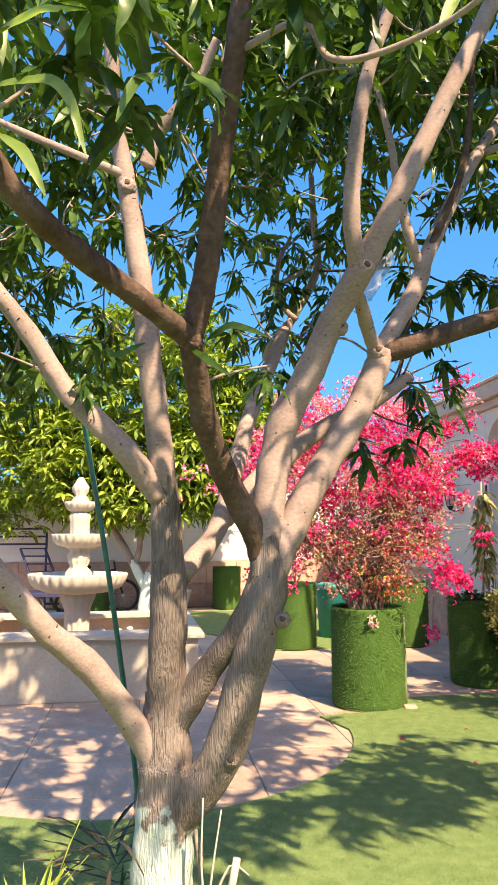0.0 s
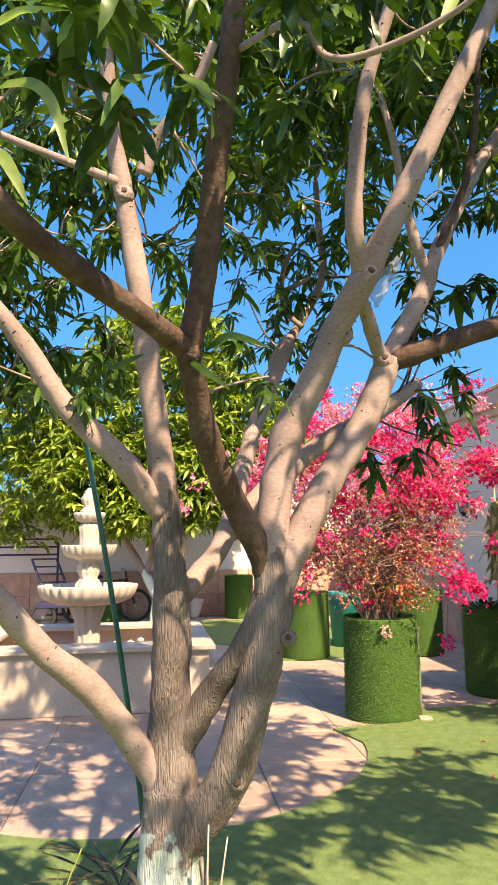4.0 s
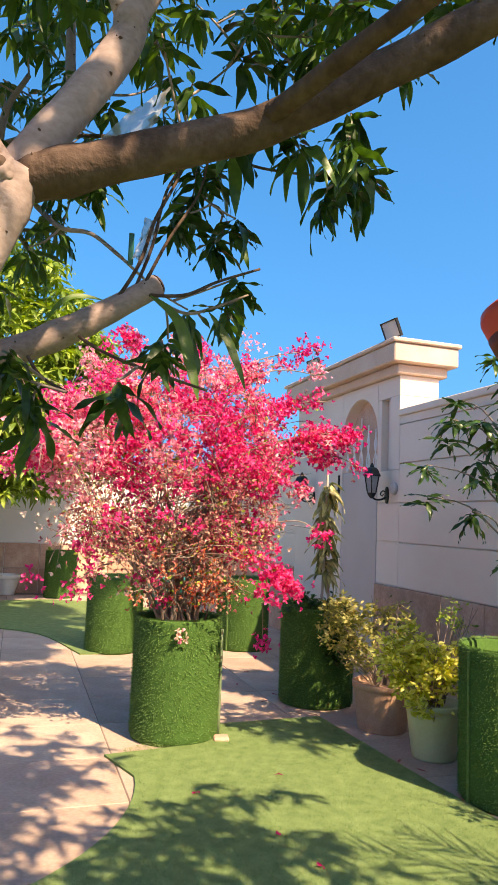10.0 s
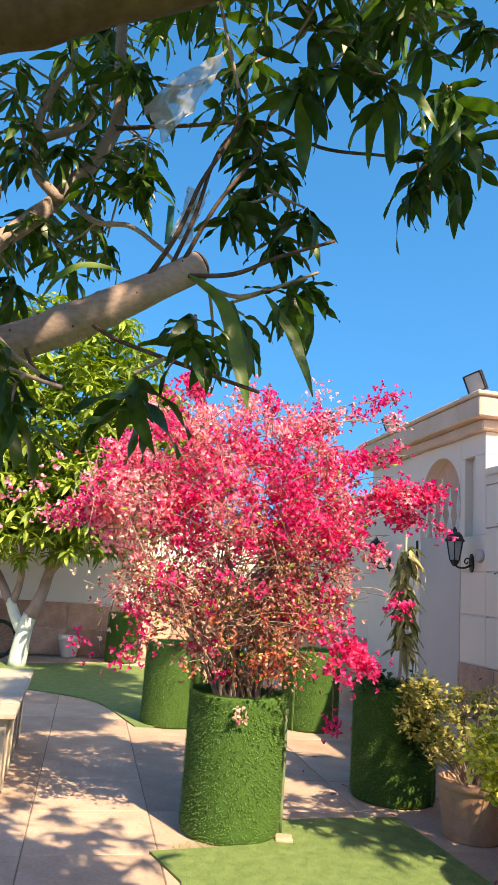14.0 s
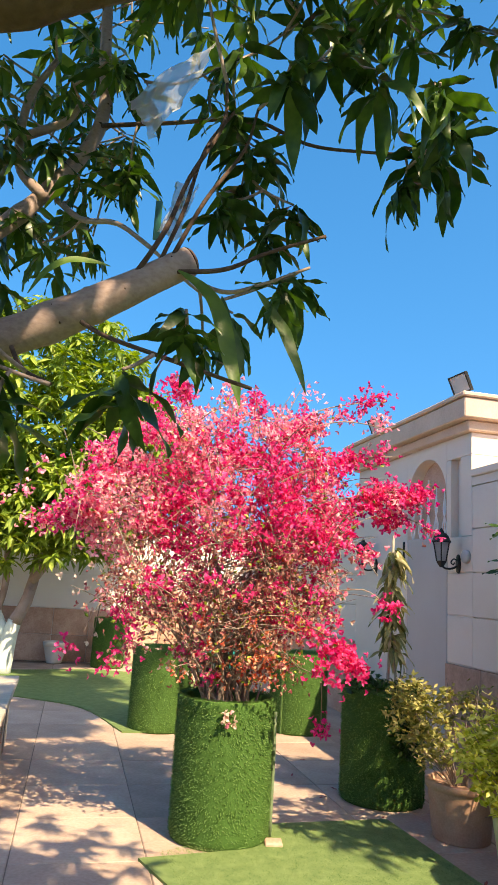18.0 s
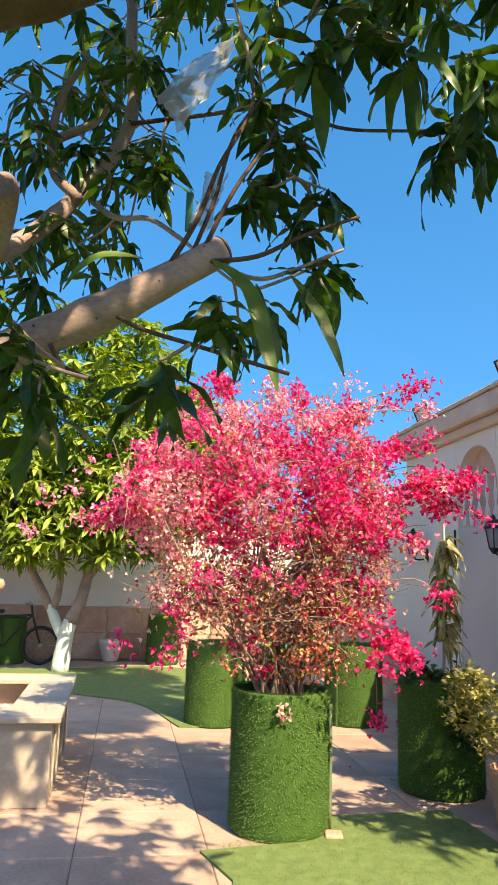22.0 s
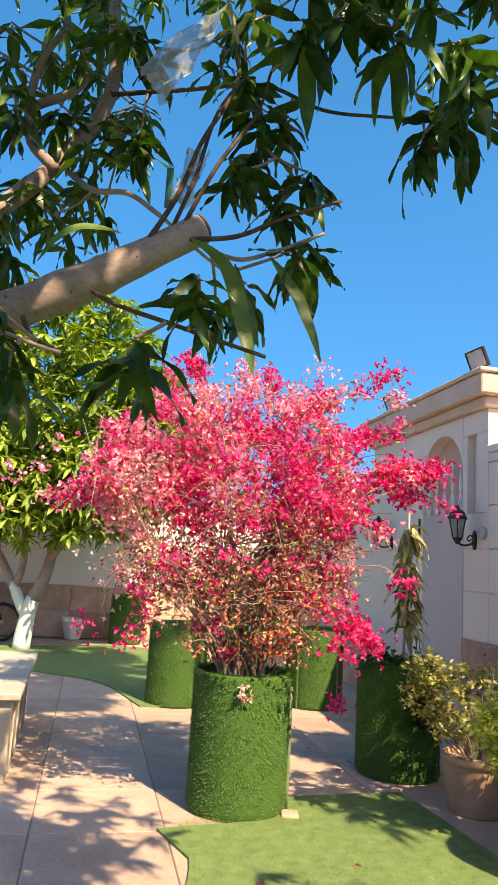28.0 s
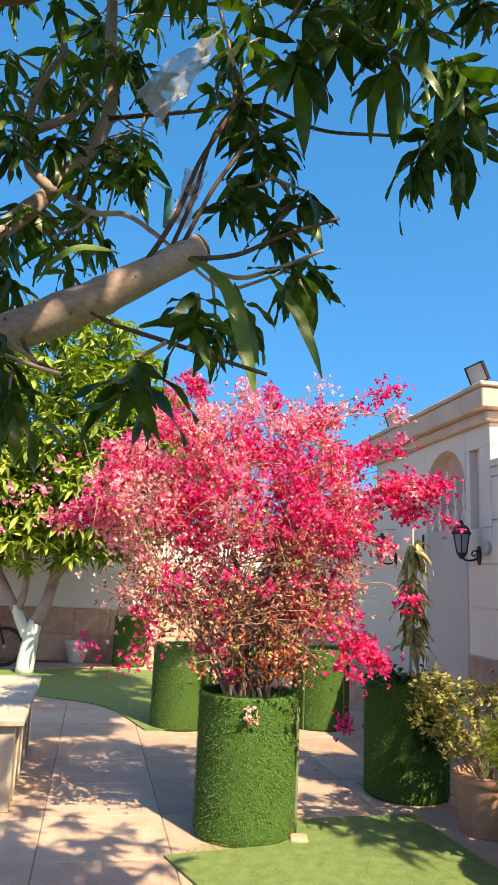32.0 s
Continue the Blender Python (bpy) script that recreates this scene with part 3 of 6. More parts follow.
# ---- turf-wrapped barrels ----
def barrel(at, h, r, label, tufts=14000):
    ob = thing("turf_planter", at, label, "planter", "turf-wrapped planters", turn=random.Random(at[0]).uniform(0, 360))
    bm = bmesh.new()
    rng = random.Random(int(at[0] * 100))
    seg, rows = 56, 22
    prof = [(r * 0.955, 0.0), (r * 0.98, 0.02)] + [(r * 0.988, 0.03 + (h - 0.07) * i / rows) for i in range(rows + 1)] + [(r * 0.99, h - 0.015), (r * 0.955, h), (r * 0.9, h - 0.01), (r * 0.88, h - 0.12)]
    lathe(prof, seg, bm)
    for v in bm.verts:
        k = 1 + 0.012 * noise.noise(v.co * 9) + rng.uniform(-0.006, 0.006)
        v.co.x *= k
        v.co.y *= k
        v.co.z += 0.008 * noise.noise(v.co * 11) if v.co.z > 0.1 else 0
    part("turf_wrap", bm, M_TURFSHADE, ob, smooth=True)
    # upright tufts give the pile its rough outline
    bm = bmesh.new()
    for i in range(tufts):
        a, z = rng.uniform(0, 6.2832), rng.uniform(0.012, h) if i > 700 else h
        k = r * (rng.uniform(0.92, 0.99) if z == h else 0.985)
        p = Vector((k * math.cos(a), k * math.sin(a), z))
        out = Vector((math.cos(a + rng.uniform(-0.8, 0.8)), math.sin(a + rng.uniform(-0.8, 0.8)), rng.uniform(-0.8, 0.8) if z < h else 1.2)).normalized() * rng.uniform(0.01, 0.018)
        t = Vector((-math.sin(a), math.cos(a), rng.uniform(-0.6, 0.6))) * 0.0036
        q = [bm.verts.new(p + t), bm.verts.new(p - t), bm.verts.new(p + out)]
        bm.faces.new(q)
    part("turf_skin", bm, M_TURFPOT, ob, "short green plastic pile", kind="stuff")
    part("seam", boxed(-0.01, 0.01, r * 0.97, r * 1.02, 0.0, h - 0.02, bevel=0.003), M_TURFPOT, ob).rotation_euler.z = 4.1
    bm = bmesh.new()
    lathe([(r * 0.86, h - 0.11), (r * 0.86, h - 0.08)], 24, bm)
    part("soil", bm, M_SOIL, ob)
    return ob


barrel((0.84, 5.935, 0), 0.78, 0.295, "tall round planter wrapped in bright artificial turf, holding bougainvillea")
barrel((0.25, 8.88, 0), 0.78, 0.3, "round planter wrapped in artificial turf at the far lawn's edge")
barrel((1.67, 9.14, 0), 0.78, 0.3, "turf-wrapped planter half in shadow near the gate")
barrel((2.01, 6.83, 0), 0.76, 0.3, "dark turf-wrapped planter with a staked sapling, in shade")
barrel((2.66, 4.79, 0), 0.81, 0.3, "turf-wrapped planter with a thin two-stemmed young tree")


# ---- other pots ----
def pot(name, at, r_top, r_low, h, material, label, category="flower pot", rim=0.03):
    ob = thing(name, at, label, category)
    part("bowl", lathe([(r_low, 0), (r_low * 1.02, 0.01), (r_top * 0.95, h - rim * 1.6), (r_top * 0.95, h - rim * 1.5), (r_top * 0.88, h - rim * 1.5), (r_top * 0.86, h - 0.08)], 40), material, ob, smooth=True)
    part("rim", lathe([(r_top * 0.94, h - rim * 1.6), (r_top * 1.0, h - rim * 1.4), (r_top * 1.02, h - 0.004), (r_top, h), (r_top * 0.9, h), (r_top * 0.88, h - rim)], 40), material, ob, smooth=True)
    part("soil", lathe([(r_top * 0.87, h - 0.09), (r_top * 0.88, h - 0.055)], 24), M_SOIL, ob)
    return ob


pot("flower_pot", (2.33, 6.08, 0), 0.215, 0.17, 0.33, M_TERRA, "round terracotta pot with a yellow-green bush")
pot("flower_pot", (2.48, 5.49, 0), 0.185, 0.135, 0.34, M_OLIVEPOT, "pale green plastic pot with a golden bush")
pot("bucket", (2.79, 4.08, 0), 0.15, 0.135, 0.42, M_WHITEPOT, "white plastic bucket used as a planter", "bucket", 0.02)
pot("flower_pot", (2.95, 3.79, 0), 0.22, 0.15, 0.31, M_ORANGEPOT, "orange-brown plastic pot with a dry spiky plant", rim=0.04)
pot("flower_pot", (3.12, 3.05, 0), 0.2, 0.15, 0.3, M_WHITEPOT, "white pot with a trailing shrub")
pot("urn", (-1.85, 13.72, 0), 0.2, 0.12, 0.34, M_WHITEPOT, "small white planter at the foot of the back wall", "urn", 0.05)


# ---- bougainvillea ----
def bract_cluster(bm, p, rng, size):
    """Three papery bracts round a point, each a bent diamond."""
    base = Matrix.Translation(p) @ Euler((rng.uniform(0, 6.3), rng.uniform(0, 6.3), rng.uniform(0, 6.3))).to_matrix().to_4x4()
    for k in range(3):
        m = base @ Matrix.Rotation(k * 2.094 + rng.uniform(-0.3, 0.3), 4, "Z") @ Matrix.Rotation(rng.uniform(-0.9, -0.3), 4, "Y")
        l, w = size * rng.uniform(0.8, 1.2), size * rng.uniform(0.55, 0.8)
        q = [bm.verts.new(m @ Vector(c)) for c in ((0, 0, 0), (l * 0.3, -w * 0.45, l * 0.08), (l * 0.72, -w * 0.42, l * 0.1), (l, 0, -l * 0.04), (l * 0.72, w * 0.42, l * 0.1), (l * 0.3, w * 0.45, l * 0.08))]
        bm.faces.new(q[:4])
        bm.faces.new((q[0], q[3], q[4], q[5]))


def small_leaf(bm, p, rng, size):
    m = Matrix.Translation(p) @ Euler((rng.uniform(0, 6.3), rng.uniform(-0.8, 0.8), rng.uniform(0, 6.3))).to_matrix().to_4x4()
    a, b, c, d = (bm.verts.new(m @ Vector(q)) for q in ((0, 0, 0), (size * 0.45, -size * 0.26, size * 0.08), (size, 0, 0), (size * 0.45, size * 0.26, size * 0.08)))
    bm.faces.new((a, b, c))
    bm.faces.new((a, c, d))


rng = random.Random(11)
BX, BY = 0.84, 5.95
boug = thing("bougainvillea", (0, 0, 0), "large spreading bougainvillea with magenta and pink bracts in a planter", "shrub")
masses = {k: bmesh.new() for k in ("hot", "pale", "salmon", "dry", "cream", "green")}
stems = bmesh.new()
# the mass: centre, radii and number of flower twigs of each lobe
LOBES = [
    ((0.85, 5.95, 2.05), (0.8, 0.72, 0.48), 270, "hot"),
    ((0.15, 5.85, 1.95), (0.42, 0.45, 0.3), 90, "pale"),
    ((0.35, 5.8, 2.25), (0.4, 0.4, 0.3), 70, "hot"),
    ((1.22, 5.95, 1.9), (0.34, 0.5, 0.38), 85, "hot"),
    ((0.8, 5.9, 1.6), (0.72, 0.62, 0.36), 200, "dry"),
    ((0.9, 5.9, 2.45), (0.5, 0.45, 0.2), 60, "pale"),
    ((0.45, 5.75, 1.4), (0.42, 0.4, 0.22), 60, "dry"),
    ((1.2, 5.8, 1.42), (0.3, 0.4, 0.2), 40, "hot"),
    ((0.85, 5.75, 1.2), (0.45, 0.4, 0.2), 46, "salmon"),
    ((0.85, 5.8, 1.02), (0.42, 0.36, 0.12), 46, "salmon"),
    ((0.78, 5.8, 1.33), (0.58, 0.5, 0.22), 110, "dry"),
]
ARMS = [((1.2, 5.9, 2.25), (1.8, 5.85, 2.42), "hot", 15), ((1.3, 5.9, 2.05), (1.9, 5.85, 2.12), "pale", 14), ((1.0, 5.9, 2.55), (1.75, 5.9, 2.82), "hot", 6), ((0.8, 5.8, 2.55), (0.75, 5.8, 2.8), "pale", 6), ((0.35, 5.9, 2.4), (0.1, 5.9, 2.65), "pale", 8), ((1.5, 5.9, 2.1), (2.05, 5.8, 2.15), "hot", 20), ((1.25, 5.7, 1.3), (1.55, 5.55, 1.05), "hot", 12), ((0.4, 5.7, 1.2), (0.12, 5.6, 0.98), "hot", 7), ((0.6, 6.0, 2.4), (0.38, 6.0, 2.86), "hot", 18), ((0.3, 6.0, 2.2), (-0.08, 6.0, 2.3), "hot", 22), ((1.1, 5.9, 2.5), (1.5, 5.9, 2.68), "hot", 8), ((1.2, 5.9, 2.5), (1.25, 5.9, 2.78), "hot", 5), ((0.95, 5.9, 2.5), (0.9, 5.9, 2.82), "hot", 5), ((1.2, 5.8, 2.55), (1.75, 5.8, 2.6), "pale", 5), ((0.2, 5.7, 1.9), (-0.42, 5.75, 1.85), "pale", 22), ((0.3, 5.7, 1.5), (0.0, 5.7, 1.35), "dry", 10), ((1.5, 5.8, 1.8), (1.7, 5.75, 1.62), "hot", 3), ((1.7, 5.9, 2.0), (2.1, 5.85, 1.92), "hot", 8)]


def flower_twig(p, kind, rng, spread=0.036):
    """A head of bracts of one colour; neighbouring heads keep to one colour in patches."""
    p = Vector(p)
    x = min(0.999, max(0.0, 0.5 + 0.75 * noise.noise(p * 3.4) + rng.uniform(-0.22, 0.22)))
    left = 0.9 - p[0] + 0.4 * noise.noise(p * 2.3)
    if kind == "hot":
        k = "hot" if x < 0.72 - 0.28 * max(0.0, left) else "pale" if x < 0.95 else "dry"
    elif kind == "pale":
        k = "hot" if x < 0.28 else "pale" if x < 0.84 else "cream"
    elif kind == "dry":
        k = "hot" if x < 0.3 else "dry" if x < 0.74 else "cream" if left > 0.3 and x > 0.86 else "pale" if x < 0.8 else "salmon"
    else:
        k = "salmon" if x < 0.5 else "dry" if x < 0.75 else "hot" if x < 0.9 else "cream"
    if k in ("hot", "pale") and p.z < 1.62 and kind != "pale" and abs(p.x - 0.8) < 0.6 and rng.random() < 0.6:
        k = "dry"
    many = k in ("hot", "pale")
    for _ in range(rng.randint(16, 23) if many else rng.randint(9, 15)):
        q = p + Vector((rng.gauss(0, 1), rng.gauss(0, 1), rng.gauss(0, 0.9))) * spread * (1.0 if k in ("hot", "salmon") else 1.2 if k == "pale" else 1.7)
        y = rng.random()
        if y < (0.05 if many else 0.16):
            small_leaf(masses["green"], q, rng, rng.uniform(0.025, 0.045))
        else:
            bract_cluster(masses["dry" if y < 0.08 else k], q, rng, rng.uniform(0.02, 0.031) if many else rng.uniform(0.015, 0.026))


tips = []
for c, r, n, kind in LOBES:
    for _ in range(n):
        d = Vector((rng.gauss(0, 1), rng.gauss(0, 1), rng.gauss(0, 1))).normalized() * rng.uniform(0.3, 1.0) ** 0.5
        p = Vector(c) + Vector((d.x * r[0], d.y * r[1], d.z * r[2]))
        p.z = 0.76 + (p.z - 0.8) * 0.95
        if noise.noise(p * 3.1) < -0.22 and d.length > 0.75:
            continue
        flower_twig(p, kind, rng)
        tips.append(p)
for a, b, kind, n in ARMS:
    a, b = (Vector((q[0], q[1], 0.76 + (q[2] - 0.8) * 0.95)) for q in (a, b))
    tube(stems, [a, a.lerp(b, 0.5) + Vector((0, 0, 0.05)), b], 0.006, 0.003, 5, 4)
    for i in range(n):
        flower_twig(a.lerp(b, rng.uniform(0.15, 1.0)) + Vector((0, 0, rng.uniform(-0.02, 0.06))), kind, rng, 0.04)
# woody stems out of the barrel, forking to the twigs
for i in range(52):
    a = rng.uniform(0, 6.28)
    foot = Vector((BX + 0.2 * math.cos(a) * rng.random() ** 0.5, BY + 0.17 * math.sin(a), 0.68))
    tip = rng.choice(tips)
    mid = foot.lerp(tip, 0.45) + Vector((rng.uniform(-0.12, 0.12), rng.uniform(-0.12, 0.12), 0.12))
    tube(stems, [foot, foot.lerp(mid, 0.5) + Vector((rng.uniform(-0.05, 0.05), 0, 0.03)), mid, tip], rng.uniform(0.007, 0.014), 0.003, 6, 4)
    for _ in range(5):
        t2 = rng.choice(tips)
        if (t2 - mid).length < 0.75:
            tube(stems, [mid, mid.lerp(t2, 0.5) + Vector((0, 0, 0.05)), t2], 0.006, 0.002, 4, 3)
for i in range(1100):
    t1 = rng.choice(tips)
    t2 = t1 + Vector((rng.gauss(0, 0.14), rng.gauss(0, 0.14), rng.gauss(0.06, 0.12)))
    tube(stems, [t1, t1.lerp(t2, 0.5) + Vector((0, 0, 0.02)), t2], 0.0035, 0.0015, 4, 2)
# a cream blossom hanging on the planter's rim and a low magenta spray near the gate
for at, k, n, sp in (((0.84, 5.61, 0.705), "cream", 12, 0.022), ((0.86, 5.62, 0.69), "pale", 3, 0.02), ((1.57, 6.9, 0.43), "hot", 26, 0.05), ((1.62, 6.92, 0.41), "hot", 10, 0.05), ((1.75, 5.7, 1.35), "hot", 34, 0.045), ((-0.1, 5.7, 1.0), "hot", 16, 0.04), ((1.44, 5.5, 0.98), "hot", 36, 0.05), ((1.57, 5.5, 1.0), "hot", 30, 0.045), ((1.35, 5.5, 1.05), "hot", 24, 0.05), ((0.02, 5.95, 2.15), "hot", 50, 0.09), ((-0.05, 5.95, 2.2), "hot", 40, 0.07), ((0.3, 5.95, 2.62), "hot", 40, 0.07), ((0.12, 5.7, 1.25), "cream", 18, 0.08), ((0.0, 5.7, 1.45), "cream", 18, 0.1), ((-0.646, 5.8, 1.869), "pale", 10, 0.03), ((-0.745, 5.8, 1.685), "pale", 14, 0.03), ((-0.487, 5.8, 1.938), "pale", 12, 0.03), ((-0.41, 5.8, 2.089), "pale", 8, 0.03)):
    for _ in range(n):
        bract_cluster(masses[k], Vector(at) + Vector((rng.gauss(0, sp), rng.gauss(0, sp * 0.6), rng.gauss(0, sp))), rng, rng.uniform(0.022, 0.034))
tube(stems, [(1.45, 6.2, 0.85), (1.52, 6.6, 0.72), (1.57, 6.9, 0.45)], 0.005, 0.003, 5, 4)
tube(stems, [(1.3, 5.8, 1.4), (1.6, 5.7, 1.45), (1.75, 5.7, 1.36)], 0.005, 0.003, 5, 4)
part("stem_mass", stems, M_STEM, boug, "grey-brown woody stems", kind="stuff")
for k, m, lab in (("hot", M_HOT, "magenta bracts"), ("pale", M_PALE, "pale pink bracts"), ("salmon", M_SALMON, "salmon bracts"), ("dry", M_DRY, "faded brownish bracts"), ("cream", M_CREAMBRACT, "bleached cream bracts"), ("green", M_LEAFLIGHT, "small green leaves")):
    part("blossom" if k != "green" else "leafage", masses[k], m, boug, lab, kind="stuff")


# ---- the near mango tree ----
rng = random.Random(21)
mango = thing("mango_tree", (-0.22, 2.0, 0), "many-stemmed mango tree with grey bark, limewashed foot and hanging dark leaves", "tree")
MO = Vector((-0.22, 2.0, 0))


LIMB_POINTS = []
scar_rng = random.Random(8)


def limb(points, r0, r1, name="limb", seg=14, lump=0.13, material=None, label=""):
    """One limb with ring scars; small dark bud scars sit on its bark."""
    bm = bmesh.new()
    n = 14 if name != "twig" else 6
    count = (len(points) - 1) * n
    rings_at = [scar_rng.uniform(0.05, 0.97) * count for _ in range(count // 13)] if name != "twig" else ()
    tube(bm, [Vector(p) - MO for p in points], r0, r1, seg, n, lump, rings_at=rings_at)
    ob = part(name, bm, material or M_BARK, mango, label, smooth=True)
    line = smooth_path(points, 4)
    LIMB_POINTS.extend(p for p in line if p.z > 1.2)
    if name == "limb":
        dots = bmesh.new()
        for _ in range(len(points) * 4):
            k = scar_rng.randrange(1, len(line) - 1)
            d = (line[k + 1] - line[k - 1]).normalized()
            side = d.cross(Vector((scar_rng.gauss(0, 1), -1.2 + scar_rng.gauss(0, 1), scar_rng.gauss(0, 1)))).cross(d).normalized()
            r = r0 + (r1 - r0) * k / len(line)
            q = line[k] + side * r * 1.0 - MO
            w, size = d.cross(side), scar_rng.uniform(0.0025, 0.0055)
            ring = [dots.verts.new(q - side * 0.003 + (d * math.cos(a) * 0.7 + w * math.sin(a)) * size) for a in (0, 1.05, 2.09, 3.14, 4.19, 5.24)]
            top = dots.verts.new(q + side * size * 0.6)
            for a in range(6):
                dots.faces.new((ring[a], ring[(a + 1) % 6], top))
        part("bud_scar", dots, M_BROWNSHADEBARK, ob, kind="stuff")
    return ob


def knot(p, r, bark=None):
    """A gnarled branch collar with a sunken heart."""
    bm = bmesh.new()
    bmesh.ops.create_icosphere(bm, subdivisions=4, radius=r * 0.76)
    face = Vector((0.15, -1, 0.25)).normalized()
    for v in bm.verts:
        d = v.co.normalized()
        f = 1 + 0.16 * noise.noise(d * 3 + Vector(p) * 9) + 0.09 * noise.noise(d * 9 + Vector(p) * 5)
        k = max(0.0, d.dot(face) - 0.86) / 0.14
        v.co = v.co * f * (1 - 0.3 * k) + Vector(p) - MO - face * r * 0.2
    collar = part("knot", bm, bark or M_BARK, mango, smooth=True)
    bm = bmesh.new()
    bmesh.ops.create_icosphere(bm, subdivisions=3, radius=r * 0.32)
    for v in bm.verts:
        v.co = v.co * (1 + 0.35 * noise.noise(v.co * 70 + Vector(p) * 7)) + Vector(p) - MO + face * r * 0.3
    part("heart", bm, M_BROWNSHADEBARK, collar, "dark sunken heart of a cut branch", smooth=True)


limb([(-0.20, 2.02, 0.0), (-0.19, 2.01, 0.25), (-0.175, 2.0, 0.46), (-0.17, 2.0, 0.64), (-0.17, 2.01, 0.78), (-0.18, 2.02, 0.92)], 0.105, 0.058, "trunk", 24, 0.12, M_FURROW, "trunk with limewashed foot")
limb([(-0.18, 2.02, 0.75), (-0.16, 1.95, 1.20), (-0.17, 1.90, 1.52), (-0.185, 1.87, 1.64)], 0.06, 0.026, material=M_FURROW)
limb([(-0.17, 1.92, 1.4), (-0.175, 1.89, 1.56), (-0.20, 1.83, 1.83), (-0.23, 1.80, 2.10), (-0.27, 1.78, 2.35), (-0.30, 1.75, 2.54), (-0.30, 1.70, 2.71), (-0.30, 1.65, 3.02)], 0.039, 0.016)
limb([(-0.17, 2.02, 0.46), (-0.14, 2.00, 0.58), (-0.01, 1.95, 0.76), (0.07, 1.90, 1.01), (0.12, 1.88, 1.21), (0.12, 1.885, 1.37)], 0.063, 0.05, material=M_FURROW)
limb([(-0.16, 2.02, 0.80), (-0.06, 1.97, 0.97), (0.05, 1.90, 1.12), (0.11, 1.88, 1.27)], 0.041, 0.033, material=M_FURROW)
# limbs in the darker bark have their shade painted into the colour
limb([(0.12, 1.915, 1.15), (0.12, 1.9, 1.25), (0.09, 1.86, 1.36), (0.02, 1.76, 1.51), (-0.02, 1.62, 1.63), (-0.04, 1.47, 1.80)], 0.042, 0.028, material=M_BROWNSHADEBARK)
limb([(-0.04, 1.47, 1.80), (0.00, 1.42, 1.94), (0.04, 1.33, 2.16), (0.08, 1.24, 2.35), (0.10, 1.18, 2.50), (0.10, 1.12, 2.65)], 0.029, 0.018, material=M_BROWNSHADEBARK)
limb([(-0.04, 1.47, 1.80), (-0.10, 1.34, 1.83), (-0.21, 1.14, 1.88), (-0.26, 1.00, 1.91), (-0.37, 0.85, 2.06), (-0.45, 0.75, 2.03)], 0.026, 0.017, material=M_BROWNSHADEBARK)
limb([(0.11, 1.88, 1.34), (0.157, 1.88, 1.641), (0.237, 1.855, 1.805), (0.306, 1.80, 1.945), (0.38, 1.70, 2.058)], 0.048, 0.034)
limb([(0.365, 1.72, 2.03), (0.462, 1.665, 2.215), (0.577, 1.655, 2.45), (0.70, 1.66, 2.70), (0.82, 1.67, 2.96), (0.95, 1.70, 3.25)], 0.032, 0.016)
limb([(0.37, 1.715, 2.04), (0.345, 1.635, 2.15), (0.35, 1.60, 2.28), (0.375, 1.56, 2.46), (0.42, 1.53, 2.60), (0.50, 1.50, 2.82)], 0.024, 0.014)
limb([(0.44, 1.955, 1.895), (0.412, 1.885, 1.935), (0.385, 1.80, 1.985), (0.357, 1.73, 2.02)], 0.021, 0.016)
limb([(0.59, 2.00, 2.16), (0.55, 1.96, 2.25), (0.515, 1.92, 2.36), (0.49, 1.88, 2.50), (0.45, 1.86, 2.66)], 0.017, 0.009)
limb([(0.60, 2.00, 2.19), (0.66, 1.99, 2.32), (0.72, 1.98, 2.47), (0.75, 1.97, 2.66), (0.76, 1.95, 2.82)], 0.013, 0.008, material=M_BROWNSHADEBARK)
limb([(0.105, 1.885, 1.2), (0.165, 1.89, 1.34), (0.26, 1.92, 1.52), (0.39, 1.95, 1.73), (0.46, 1.96, 1.90)], 0.047, 0.035)
limb([(0.45, 1.96, 1.89), (0.58, 2.00, 2.12), (0.61, 2.00, 2.21), (0.77, 2.10, 2.53), (0.91, 2.15, 2.76), (1.07, 2.20, 3.08)], 0.029, 0.014)
limb([(0.44, 1.965, 1.885), (0.63, 1.95, 1.94), (0.80, 1.92, 1.99), (1.04, 1.80, 2.08), (1.25, 1.66, 2.15), (1.30, 1.60, 2.18), (1.36, 1.50, 2.24), (1.46, 1.40, 2.40)], 0.032, 0.017, material=M_BROWNSHADEBARK)
limb([(0.79, 1.91, 1.99), (0.90, 1.70, 1.99), (0.98, 1.50, 1.96), (1.05, 1.38, 1.95)], 0.014, 0.009, material=M_BROWNSHADEBARK)
limb([(-0.17, 2.0, 0.66), (-0.24, 1.97, 0.81), (-0.35, 1.85, 1.01), (-0.44, 1.75, 1.12), (-0.52, 1.65, 1.25), (-0.59, 1.55, 1.38), (-0.67, 1.45, 1.52), (-0.72, 1.35, 1.59), (-0.80, 1.25, 1.71)], 0.04, 0.022)
limb([(-0.51, 1.66, 1.24), (-0.63, 1.55, 1.28), (-0.69, 1.50, 1.33), (-0.79, 1.45, 1.43)], 0.022, 0.016)
limb([(-0.18, 1.90, 1.47), (-0.28, 1.83, 1.61), (-0.42, 1.80, 1.75), (-0.52, 1.75, 1.91), (-0.61, 1.70, 2.03), (-0.76, 1.65, 2.24), (-1.0, 1.6, 2.45), (-1.2, 1.55, 2.6)], 0.036, 0.014)
